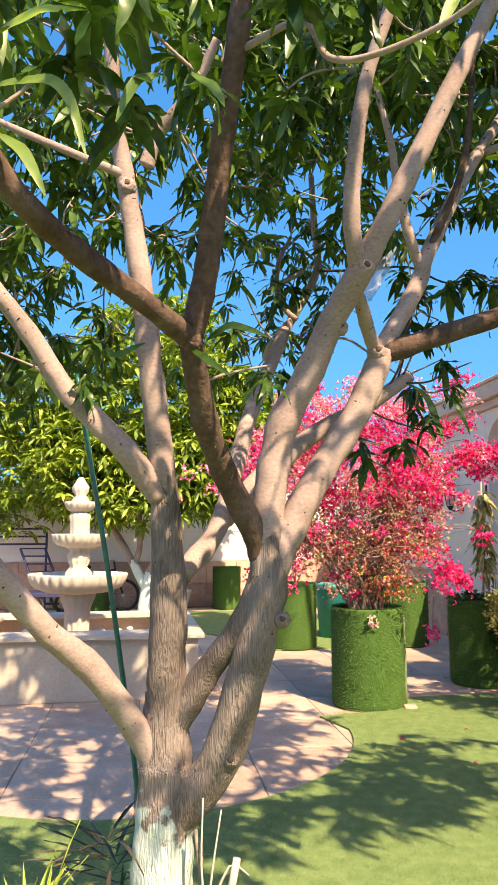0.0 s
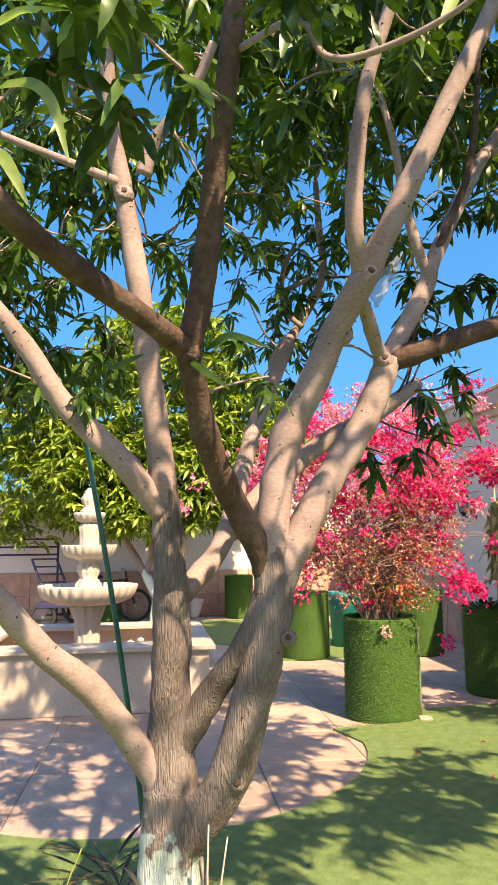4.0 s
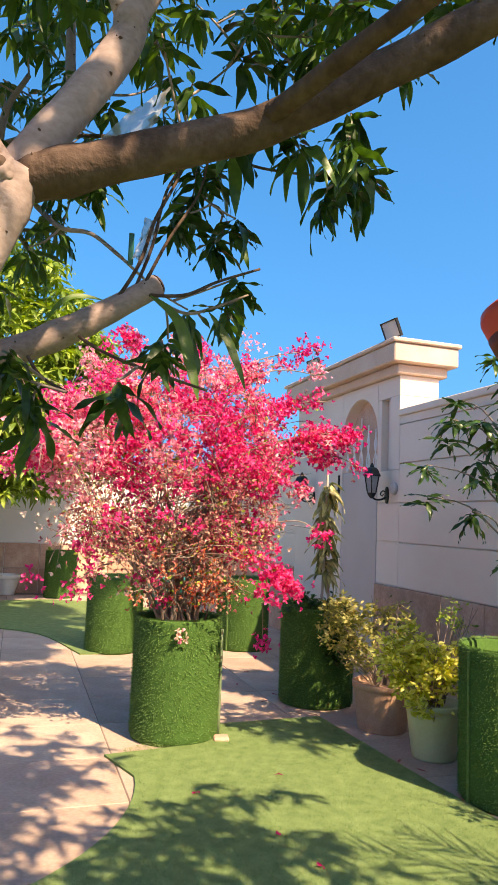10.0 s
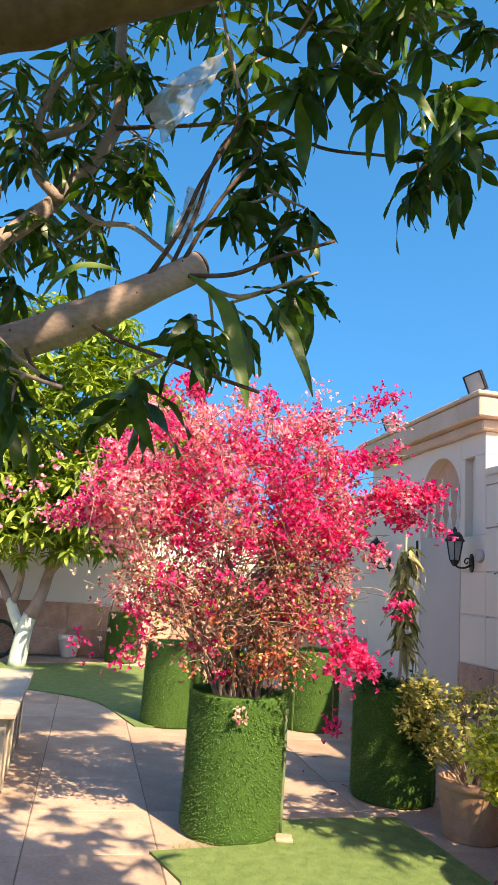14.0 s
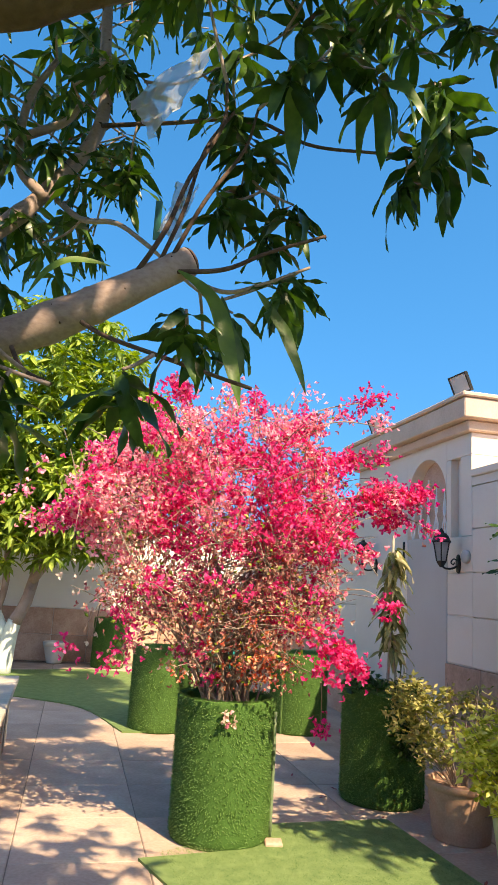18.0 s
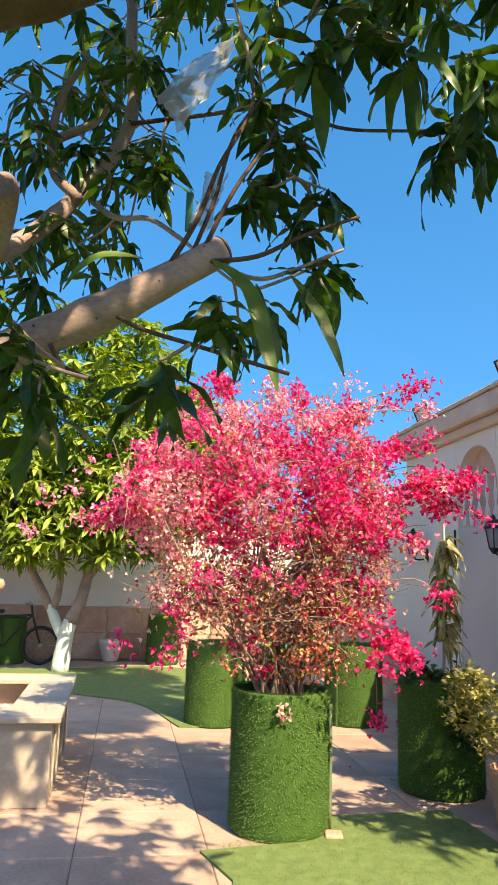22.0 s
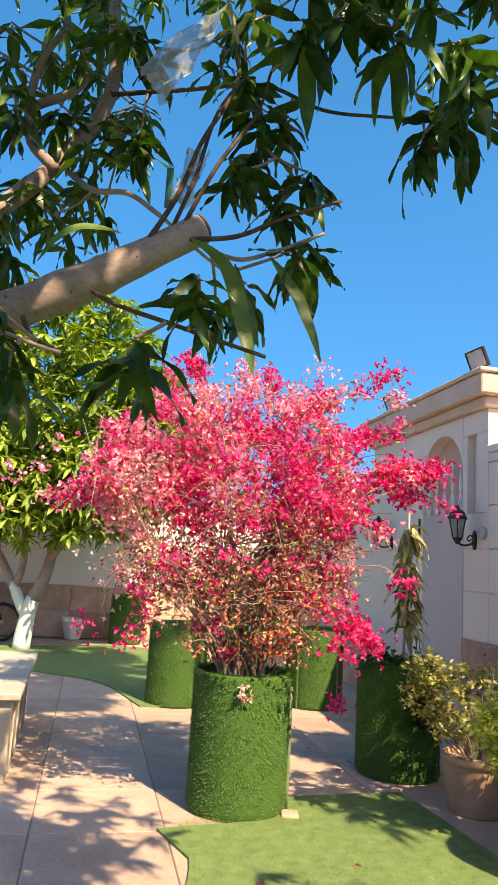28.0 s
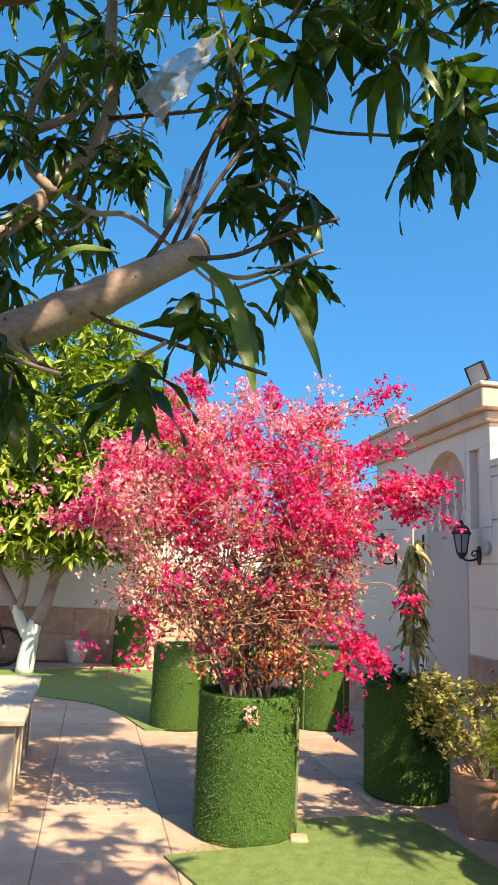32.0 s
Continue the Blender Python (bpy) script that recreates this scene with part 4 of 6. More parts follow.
limb([(-0.13, 1.97, 1.25), (-0.04, 2.20, 1.40), (0.04, 2.50, 1.79), (0.17, 2.75, 2.19), (0.10, 2.95, 2.14), (0.21, 3.10, 2.36), (0.33, 3.15, 2.61), (0.32, 3.15, 2.87), (0.31, 3.15, 3.09)], 0.034, 0.013)
limb([(-0.03, 2.22, 1.42), (0.12, 2.38, 1.59), (0.277, 2.485, 1.728), (0.446, 2.51, 1.822), (0.54, 2.52, 1.88), (0.64, 2.55, 1.955)], 0.037, 0.025)
limb([(0.34, 3.13, 2.60), (0.54, 3.05, 2.57), (0.73, 3.00, 2.56), (0.87, 2.95, 2.47), (1.0, 2.91, 2.435), (1.12, 2.89, 2.425)], 0.006, 0.003, "twig", 8, 0.16, M_BROWNSHADEBARK)
limb([(0.23, 3.08, 2.35), (0.15, 3.10, 2.45), (0.15, 3.10, 2.63), (0.21, 3.10, 2.76)], 0.016, 0.008, "twig", 8)
limb([(0.15, 3.10, 2.53), (0.25, 3.10, 2.58), (0.29, 3.10, 2.64)], 0.012, 0.008, "twig", 8)
limb([(0.545, 2.515, 1.885), (0.60, 2.51, 1.985), (0.63, 2.55, 2.11), (0.68, 2.58, 2.24), (0.68, 2.60, 2.34)], 0.005, 0.003, "twig", 8, 0.16, M_BROWNSHADEBARK)
limb([(0.585, 2.525, 1.91), (0.625, 2.54, 2.04), (0.65, 2.6, 2.2), (0.70, 2.62, 2.3)], 0.004, 0.003, "twig", 8, 0.16, M_BROWNSHADEBARK)
limb([(0.605, 2.53, 1.93), (0.66, 2.52, 2.05), (0.72, 2.55, 2.17), (0.74, 2.56, 2.26)], 0.004, 0.0025, "twig", 8, 0.16, M_BROWNSHADEBARK)
limb([(0.27, 3.05, 2.33), (0.36, 2.95, 2.23), (0.45, 2.90, 2.20), (0.54, 2.85, 2.12)], 0.008, 0.005, "twig", 8)
limb([(0.61, 2.53, 1.925), (0.70, 2.5, 1.922), (0.771, 2.5, 1.958), (0.862, 2.5, 1.994)], 0.0042, 0.0025, "twig", 8, 0.16, M_BROWNSHADEBARK)
limb([(0.62, 2.535, 1.93), (0.70, 2.49, 1.88), (0.76, 2.48, 1.892), (0.836, 2.48, 1.927)], 0.0042, 0.0022, "twig", 8, 0.16, M_STEM)
limb([(0.475, 2.51, 1.825), (0.53, 2.455, 1.782), (0.615, 2.39, 1.737), (0.753, 2.4, 1.7)], 0.004, 0.003, "twig", 8, 0.16, M_BROWNSHADEBARK)
limb([(0.38, 2.5, 1.775), (0.425, 2.43, 1.715), (0.49, 2.34, 1.67)], 0.004, 0.003, "twig", 8, 0.16, M_BROWNSHADEBARK)
limb([(0.09, 1.24, 2.34), (0.21, 1.18, 2.35), (0.26, 1.15, 2.25), (0.34, 1.12, 2.23), (0.46, 1.07, 2.25), (0.54, 1.00, 2.27)], 0.0075, 0.005, "twig", 8)
limb([(0.81, 2.05, 2.56), (0.94, 2.00, 2.60), (1.02, 1.95, 2.68), (1.07, 1.90, 2.70)], 0.012, 0.008, "twig", 8)
limb([(-0.25, 1.78, 2.36), (-0.37, 1.72, 2.39), (-0.58, 1.70, 2.48), (-0.69, 1.65, 2.52)], 0.014, 0.008, "twig", 8)
limb([(-0.21, 1.77, 2.39), (-0.17, 1.75, 2.48), (-0.07, 1.70, 2.57), (-0.00, 1.65, 2.68)], 0.022, 0.012)
limb([(-0.62, 1.72, 2.09), (-0.74, 1.70, 2.26), (-0.83, 1.66, 2.47), (-0.9, 1.62, 2.75), (-0.94, 1.6, 3.1)], 0.018, 0.01, "twig", 8)
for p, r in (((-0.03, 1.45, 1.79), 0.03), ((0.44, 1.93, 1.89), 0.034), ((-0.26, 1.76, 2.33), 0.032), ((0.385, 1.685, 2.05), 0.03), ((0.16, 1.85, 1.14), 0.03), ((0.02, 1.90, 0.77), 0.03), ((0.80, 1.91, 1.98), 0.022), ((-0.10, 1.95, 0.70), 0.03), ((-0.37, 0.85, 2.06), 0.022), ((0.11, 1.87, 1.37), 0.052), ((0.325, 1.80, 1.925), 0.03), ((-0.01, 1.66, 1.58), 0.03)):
    knot(p, r, M_BROWNSHADEBARK if p in ((-0.03, 1.45, 1.79), (0.80, 1.91, 1.98), (-0.37, 0.85, 2.06), (-0.01, 1.66, 1.58)) else M_FURROW if p[2] < 1.2 else None)
part("sawn_end", lathe([(0.025, 0), (0.021, 0.005)], 16), M_BROWNSHADEBARK, mango, "rough sawn branch end").matrix_basis = Matrix.Translation(Vector((0.641, 2.5505, 1.956)) - MO) @ Vector((0.1, 0.035, 0.075)).to_track_quat("Z", "Y").to_matrix().to_4x4()

# leaves: shared leaf meshes; the nearest shoots leaf by leaf, the rest of the crown joined
NEAR_FRESH = [((-0.12, 0.90, 2.18), 6, 0.5), ((-0.29, 0.95, 2.25), 8, 0.5), ((-0.04, 0.85, 2.2), 6, 0.45), ((1.03, 1.42, 1.96), 8, 0.42), ((0.97, 1.50, 2.75), 10, 1.0), ((1.03, 1.40, 2.72), 8, 1.1)]
LEAVES = []
for i in range(5):
    bm = bmesh.new()
    leaf_faces(bm, Matrix.Identity(4), 0.165 + 0.012 * i, 0.04 + 0.003 * i, droop=0.2 + 0.2 * i, steps=9)
    me = bpy.data.meshes.new("leaf")
    bm.to_mesh(me)
    bm.free()
    me.shade_smooth()
    me.materials.append(M_LEAF)
    LEAVES.append(me)


HELD = []


def loose_shoot(at, count, size=1.0, down=0.35):
    HELD.append(Vector(at))
    for m in whorl_frames(Vector(at) - MO, rng, count, down):
        ob = new("leaf", rng.choice(LEAVES))
        ob.parent = mango
        ob.matrix_basis = m @ Matrix.Scale(size * rng.uniform(0.75, 1.15), 4)


SHOOTS = [ (1.09, 2.88, 2.37), (0.79, 2.50, 2.31), (0.94, 2.50, 2.31), (1.08, 2.60, 2.38), (0.86, 2.50, 2.35), (0.74, 2.90, 2.42), (0.79, 3.00, 2.27), (0.68, 2.90, 2.28), (0.79, 2.50, 1.91), (0.67, 2.60, 1.85), (0.43, 2.30, 1.68), (0.38, 2.35, 1.75), (0.17, 3.00, 2.11), (0.31, 3.10, 2.34), (0.43, 3.10, 2.48), (0.14, 3.00, 2.45), (0.70, 2.80, 2.60), (1.14, 2.70, 2.38), (-0.17, 0.95, 2.16), (-0.08, 1.00, 2.10), (-0.36, 1.75, 1.79), (0.66, 2.30, 1.77), (0.13, 1.60, 1.77), (0.01, 1.15, 2.23), (0.20, 1.10, 2.38), (0.34, 1.15, 2.43), (0.84, 2.90, 2.77), (0.96, 3.00, 2.86), (1.03, 2.90, 2.82), (1.24, 2.90, 2.81), (1.16, 2.90, 2.63), (0.69, 2.90, 2.51), (0.72, 3.00, 2.38), (0.84, 2.90, 2.28), (0.78, 3.00, 2.47), (0.85, 2.90, 2.11), (0.72, 2.90, 2.01), (0.22, 3.10, 2.53), (0.39, 3.20, 2.53), (0.16, 3.10, 2.32), (0.39, 3.10, 2.77)]
for s in SHOOTS:
    loose_shoot(s, 14, 0.58 if s[1] > 2.75 or s[0] > 0.75 and s[2] > 2.1 else 0.4 if s[1] > 1.2 else 0.6)
loose_shoot((0.58, 2.35, 1.7), 12, 0.6, 0.6)
loose_shoot((0.44, 2.3, 1.63), 7, 0.55, 0.7)
loose_shoot((1.12, 2.89, 2.455), 16, 0.72, 0.35)
loose_shoot((1.2, 2.92, 2.45), 10, 0.75, 0.5)
FRESH = []
for me in LEAVES:
    k = me.copy()
    k.materials[0] = M_LEAFMID
    FRESH.append(k)


def fresh_shoot(at, count, size):
    for m in whorl_frames(Vector(at) - MO, rng, count, 0.35):
        ob = new("leaf", rng.choice(FRESH))
        ob.parent = mango
        ob.matrix_basis = m @ Matrix.Scale(size * rng.uniform(0.75, 1.15), 4)


for at, n, size in NEAR_FRESH:
    fresh_shoot(at, n, size)
def curved_leaf(points, width, meshes_material, tilt=0.35):
    """A long leaf along a bent line, folded at the midrib and wavy at its margins."""
    line = smooth_path(points, 5)
    bm = bmesh.new()
    rows = []
    for i, p in enumerate(line):
        t = i / (len(line) - 1)
        d = (line[min(i + 1, len(line) - 1)] - line[max(i - 1, 0)]).normalized()
        side = d.cross(Vector((0.2, -1, tilt))).normalized()
        w = width * 0.5 * max(0.04, math.sin(math.pi * t ** 0.9)) ** 0.7
        up = side.cross(d) * (0.25 * w + 0.08 * width * math.sin(t * 17))
        rows.append([bm.verts.new(q - MO) for q in (p - side * w + up, p, p + side * w + up * 0.6)])
    for a, b in zip(rows, rows[1:]):
        for i in (0, 1):
            bm.faces.new((a[i], a[i + 1], b[i + 1], b[i]))
    part("leaf", bm, meshes_material, mango, smooth=True)


# long leaves that hang below the sawn end, and the lit shoot over the first steps
for pts, w, m in (
    (((0.628, 2.5, 1.915), (0.685, 2.48, 1.865), (0.709, 2.47, 1.802), (0.725, 2.46, 1.739), (0.739, 2.46, 1.69)), 0.027, M_LEAFMID),
    (((0.754, 2.48, 1.882), (0.79, 2.47, 1.829), (0.812, 2.46, 1.78), (0.836, 2.46, 1.716)), 0.020, M_LEAFMID),
    (((0.54, 2.4, 1.867), (0.496, 2.39, 1.869), (0.461, 2.38, 1.849), (0.437, 2.37, 1.805)), 0.012, M_LEAFMID),
    (((0.70, 2.52, 1.885), (0.715, 2.52, 1.83), (0.735, 2.52, 1.776), (0.728, 2.52, 1.735)), 0.020, M_LEAF),
    (((-0.12, 0.9, 2.162), (-0.185, 0.89, 2.175), (-0.25, 0.88, 2.17)), 0.018, M_LITLEAF),
    (((-0.125, 0.9, 2.16), (-0.195, 0.88, 2.145), (-0.262, 0.87, 2.095)), 0.020, M_LITLEAF),
    (((-0.12, 0.9, 2.16), (-0.13, 0.89, 2.12), (-0.14, 0.89, 2.095)), 0.015, M_LITLEAF),
    (((-0.285, 0.92, 2.05), (-0.205, 0.9, 2.048), (-0.152, 0.89, 2.018), (-0.115, 0.88, 1.91)), 0.022, M_LEAFMID),
    (((-0.27, 0.93, 1.98), (-0.22, 0.91, 1.935), (-0.18, 0.9, 1.86)), 0.020, M_LEAFMID),
    (((-0.01, 0.93, 2.07), (-0.05, 0.91, 2.045), (-0.078, 0.9, 1.975)), 0.020, M_LEAFMID),
    (((0.03, 0.93, 2.07), (0.065, 0.92, 2.04), (0.085, 0.91, 2.0)), 0.018, M_LEAFMID),
    (((0.2, 1.1, 2.36), (0.195, 1.09, 2.27), (0.18, 1.08, 2.2)), 0.030, M_LEAF),
    (((0.54, 1.2, 2.45), (0.505, 1.19, 2.39), (0.47, 1.18, 2.315)), 0.026, M_LITLEAF),
    (((0.0, 1.44, 1.79), (0.06, 1.4, 1.81), (0.14, 1.37, 1.775)), 0.020, M_LEAF),
    (((-0.04, 1.46, 1.78), (0.0, 1.4, 1.74), (0.06, 1.36, 1.69)), 0.018, M_LEAF),
    (((-0.3, 1.74, 1.85), (-0.26, 1.7, 1.83), (-0.18, 1.66, 1.85)), 0.023, M_LEAFMID),
):
    curved_leaf([Vector(p) for p in pts], w, m)

crown = bmesh.new()
branchlets = bmesh.new()


def crown_shoot(p, size=1.0, count=10):
    HELD.append(Vector(p))
    p = Vector(p) - MO
    for m in whorl_frames(p, rng, count, 0.3):
        length = rng.uniform(0.13, 0.21) * size
        leaf_faces(crown, m, length, length * rng.uniform(0.2, 0.27), rng.uniform(0.3, 1.1), steps=4)


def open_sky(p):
    """The crown's gap above the lawn, cut by angle from the camera's later stand."""
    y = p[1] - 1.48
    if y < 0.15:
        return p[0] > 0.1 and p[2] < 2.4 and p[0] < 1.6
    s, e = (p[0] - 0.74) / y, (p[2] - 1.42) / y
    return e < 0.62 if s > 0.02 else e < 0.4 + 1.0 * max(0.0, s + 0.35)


thin_rng = random.Random(5)


def thin(p):
    """Drops over half the shoots sunward of the trunk, to let light through to it."""
    return 0.3 < p[0] < 1.35 and -0.4 < p[1] < 1.15 and p[2] > 2.3 and thin_rng.random() < 0.55


# crown lobes: centre, radii, number of shoots; unseen outer ones added for shade
for c, r, n, size in (((-0.2, 2.3, 2.7), (0.75, 0.6, 0.45), 100, 0.6), ((-0.75, 2.2, 2.35), (0.5, 0.6, 0.5), 60, 0.65), ((0.45, 2.4, 2.85), (0.7, 0.6, 0.4), 100, 0.6), ((0.3, 3.3, 2.6), (0.6, 0.4, 0.45), 75, 0.55), ((1.1, 2.5, 2.95), (0.6, 0.6, 0.35), 80, 0.62), ((-0.85, 2.6, 2.0), (0.5, 0.5, 0.45), 75, 0.65), ((-0.35, 0.95, 2.35), (0.4, 0.25, 0.16), 12, 0.9), ((0.85, 0.8, 2.68), (0.5, 0.4, 0.16), 17, 0.8), ((2.25, 1.85, 2.8), (0.55, 0.4, 0.3), 45, 0.75), ((2.5, 2.3, 2.9), (0.6, 0.6, 0.4), 55, 0.9), ((0.1, 3.3, 2.1), (0.45, 0.4, 0.4), 48, 0.55), ((0.0, 1.9, 2.75), (0.9, 0.4, 0.3), 60, 0.62), ((0.3, 2.3, 3.45), (1.5, 1.1, 0.4), 120, 0.9), ((1.05, 2.8, 3.5), (1.1, 0.9, 0.35), 140, 0.9), ((-1.2, 2.6, 3.1), (0.8, 1.0, 0.6), 90, 1.0), ((1.5, 1.2, 3.3), (1.2, 0.8, 0.4), 170, 1.0), ((0.75, 0.3, 3.2), (0.75, 0.5, 0.3), 44, 0.95), ((0.35, 3.0, 3.9), (0.9, 0.8, 0.35), 170, 1.0), ((1.65, 2.6, 3.45), (0.7, 0.6, 0.3), 80, 1.0), ((1.5, -0.2, 3.25), (0.6, 0.6, 0.3), 32, 1.0), ((2.6, 1.8, 3.0), (0.8, 0.55, 0.4), 78, 0.8), ((0.4, 3.6, 3.6), (1.0, 0.6, 0.35), 60, 0.9), ((-1.3, 1.6, 2.5), (0.5, 0.7, 0.5), 40, 0.9), ((-1.1, 2.5, 2.15), (0.32, 0.4, 0.45), 80, 0.65), ((-0.35, 3.4, 1.9), (0.4, 0.3, 0.4), 30, 0.6)):
    k = 0
    while k < n * 0.72:
        d = Vector((rng.gauss(0, 1), rng.gauss(0, 1), rng.gauss(0, 1))).normalized() * rng.random() ** 0.4
        p = Vector(c) + Vector((d.x * r[0], d.y * r[1], d.z * r[2]))
        k += 1
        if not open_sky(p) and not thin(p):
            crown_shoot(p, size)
part("crown", crown, M_LEAF, mango, "dark glossy hanging leaves", smooth=True, kind="stuff")
# pale branchlets: each shoot grows from the nearest wood, the innermost first
wood = np.array([tuple(p) for p in LIMB_POINTS])
reach = sorted((float(np.min(np.linalg.norm(wood - np.array(p), axis=1))), i) for i, p in enumerate(HELD))
nodes = np.zeros((len(wood) + 3 * len(HELD), 3))
nodes[:len(wood)] = wood
filled = len(wood)
for far, i in reach:
    tip = np.array(HELD[i])
    gap = np.linalg.norm(nodes[:filled] - tip, axis=1)
    start = nodes[int(np.argmin(gap + 4.0 * (gap < 0.03)))]
    length = float(np.linalg.norm(tip - start))
    if length > 1.3:
        continue
    bend = np.array([rng.gauss(0, 0.06), rng.gauss(0, 0.06), rng.uniform(-0.1, 0.02)]) * length
    mid = (start + tip) / 2 + bend
    tube(branchlets, [Vector(q) - MO for q in (start, (start * 0.72 + tip * 0.28) + bend * 0.75, mid, (start * 0.25 + tip * 0.75) + bend * 0.7, tip)], 0.0028 + 0.0055 * min(1.0, length), 0.0025, 6, 3)
    nodes[filled:filled + 3] = ((start + 3 * mid) / 4, mid, (mid + tip) / 2)
    filled += 3
part("branchlet_mass", branchlets, M_BARK, mango, "pale thin branchlets", smooth=True, kind="stuff")


# ---- the far mango tree and trees beyond ----
def far_tree(name, at, lobes, leaf_material, label, trunk, size=1.0, seed=1, lime=True):
    rr = random.Random(seed)
    ob = thing(name, at, label, "tree")
    bm = bmesh.new()
    for pts, r0, r1 in trunk:
        tube(bm, pts, r0, r1, 10, 5, 0.15)
    part("limb_work", bm, M_BARK, ob, smooth=True)
    if lime:
        bm = bmesh.new()
        tube(bm, [(0, 0, 0), (0.03, 0, 0.4), (0.1, 0, 0.75)], 0.135, 0.1, 14, 4, 0.1)
        part("trunk", bm, M_LIME, ob, "limewashed trunk", smooth=True)
        bm = bmesh.new()
        tube(bm, [(0.04, 0, 0.45), (-0.12, 0.03, 0.7), (-0.24, 0.05, 0.95)], 0.085, 0.07, 12, 4, 0.1)
        part("trunk_fork", bm, M_LIME, ob, "limewashed side stem", smooth=True)
    cr = bmesh.new()
    for c, r, n in lobes:
        for _ in range(n):
            d = Vector((rr.gauss(0, 1), rr.gauss(0, 1), rr.gauss(0, 1))).normalized() * rr.random() ** 0.3
            p = Vector(c) + Vector((d.x * r[0], d.y * r[1], d.z * r[2]))
            for m in whorl_frames(p, rr, 10, 0.05):
                leaf_faces(cr, m, rr.uniform(0.14, 0.24) * size, rr.uniform(0.045, 0.062) * size, rr.uniform(0.2, 0.9), steps=3)
    part("crown", cr, leaf_material, ob, "sunlit yellow-green leaves", kind="stuff")
    return ob


far_tree("mango_tree", (-2.23, 12.1, 0), (((0.1, 0.2, 3.8), (1.8, 1.3, 2.0), 950), ((-0.9, -0.2, 2.6), (1.2, 1.0, 1.0), 400), ((0.9, -0.3, 2.6), (0.9, 0.9, 0.8), 210), ((-2.4, 0.4, 2.6), (1.2, 0.9, 1.2), 220), ((0.2, -0.6, 2.0), (1.3, 0.6, 0.5), 110), ((1.6, 0.2, 3.6), (0.7, 0.8, 0.9), 150), ((2.25, -0.3, 2.95), (0.65, 0.6, 0.5), 110), ((-2.0, 0.2, 3.7), (1.0, 0.9, 1.2), 240), ((1.2, -0.5, 2.05), (0.7, 0.5, 0.35), 75)), M_LEAFLIGHT, "mango tree with limewashed trunk and bright yellow-green leaves", [([(0.1, 0, 0.72), (0.25, 0, 1.1), (0.3, 0.1, 1.7), (0.2, 0.2, 2.8)], 0.1, 0.05), ([(-0.24, 0.05, 0.9), (-0.4, 0.05, 1.2), (-0.8, 0.1, 1.8), (-1.2, 0.2, 2.4)], 0.07, 0.04), ([(0.28, 0, 1.3), (0.7, -0.1, 1.9), (1.0, 0, 2.6)], 0.06, 0.03), ([(0.7, -0.1, 1.9), (1.4, -0.2, 2.5), (2.2, -0.3, 2.9)], 0.04, 0.02), ([(-0.2, 0.05, 0.85), (-0.1, 0, 1.3), (-0.2, 0.1, 2.2)], 0.06, 0.04)], size=1.25, seed=3)
far_tree("street_tree", (5.6, 7.6, 0), (((0.2, 0.4, 4.0), (1.4, 1.3, 1.3), 520), ((1.2, -1.2, 3.8), (1.3, 1.2, 1.2), 330)), M_LEAFMID, "leafy green tree rising beyond the garden wall", [([(0, 0, 0), (0.05, 0, 1.5), (0, 0, 3.2)], 0.16, 0.08)], 1.2, 8, False)
# unseen tree, added to shade the far lawn and the planter near the gate
far_tree("shade_tree", (5.3, 2.2, 0), (((-3.1, 3.0, 6.5), (0.8, 1.2, 0.4), 170), ((-2.95, 1.75, 6.4), (0.6, 0.6, 0.35), 150), ((-1.15, 1.72, 4.5), (0.5, 0.45, 0.35), 190), ((-1.2, 0.3, 4.6), (0.42, 0.32, 0.25), 15), ((-2.5, 3.1, 7.3), (0.9, 0.9, 0.35), 120), ((-2.9, 4.1, 7.3), (0.8, 0.8, 0.35), 110), ((-2.0, 1.8, 7.3), (0.5, 0.5, 0.3), 40)), M_LEAF, "tall unseen tree added beyond the garden wall to cast shade", [([(0, 0, 0), (0.0, 0, 2.0), (-0.1, 0.2, 4.4), (-1.0, 1.2, 5.8), (-2.6, 2.8, 6.4)], 0.15, 0.04), ([(-0.6, 0.7, 5.2), (-1.6, 1.9, 6.6), (-2.3, 3.0, 7.1), (-2.9, 4.0, 7.3)], 0.06, 0.02), ([(-0.1, 0.1, 3.6), (-0.6, 0.7, 4.3), (-1.2, 1.4, 4.5)], 0.05, 0.02)], 1.1, 9, False)
# second unseen tree, its crown set to shade the near lawn
far_tree("shade_tree", (3.75, 0.1, 0), (((0.12, 0.75, 2.95), (0.38, 0.4, 0.28), 75), ((0.05, 1.2, 3.0), (0.32, 0.35, 0.25), 45), ((0.2, 0.4, 3.1), (0.4, 0.4, 0.3), 55)), M_LEAF, "unseen leafy tree added at the lawn's edge to cast shade", [([(0, 0, 0), (0.02, 0.05, 0.9), (-0.05, 0.3, 2.0), (-0.2, 0.7, 2.9)], 0.1, 0.03), ([(-0.03, 0.2, 1.7), (0.1, 0.7, 2.4), (0.1, 1.2, 2.95)], 0.05, 0.02), ([(-0.05, 0.3, 1.9), (-0.4, 0.4, 2.5), (-0.9, 0.5, 3.05)], 0.04, 0.015)], 0.75, 12, False)

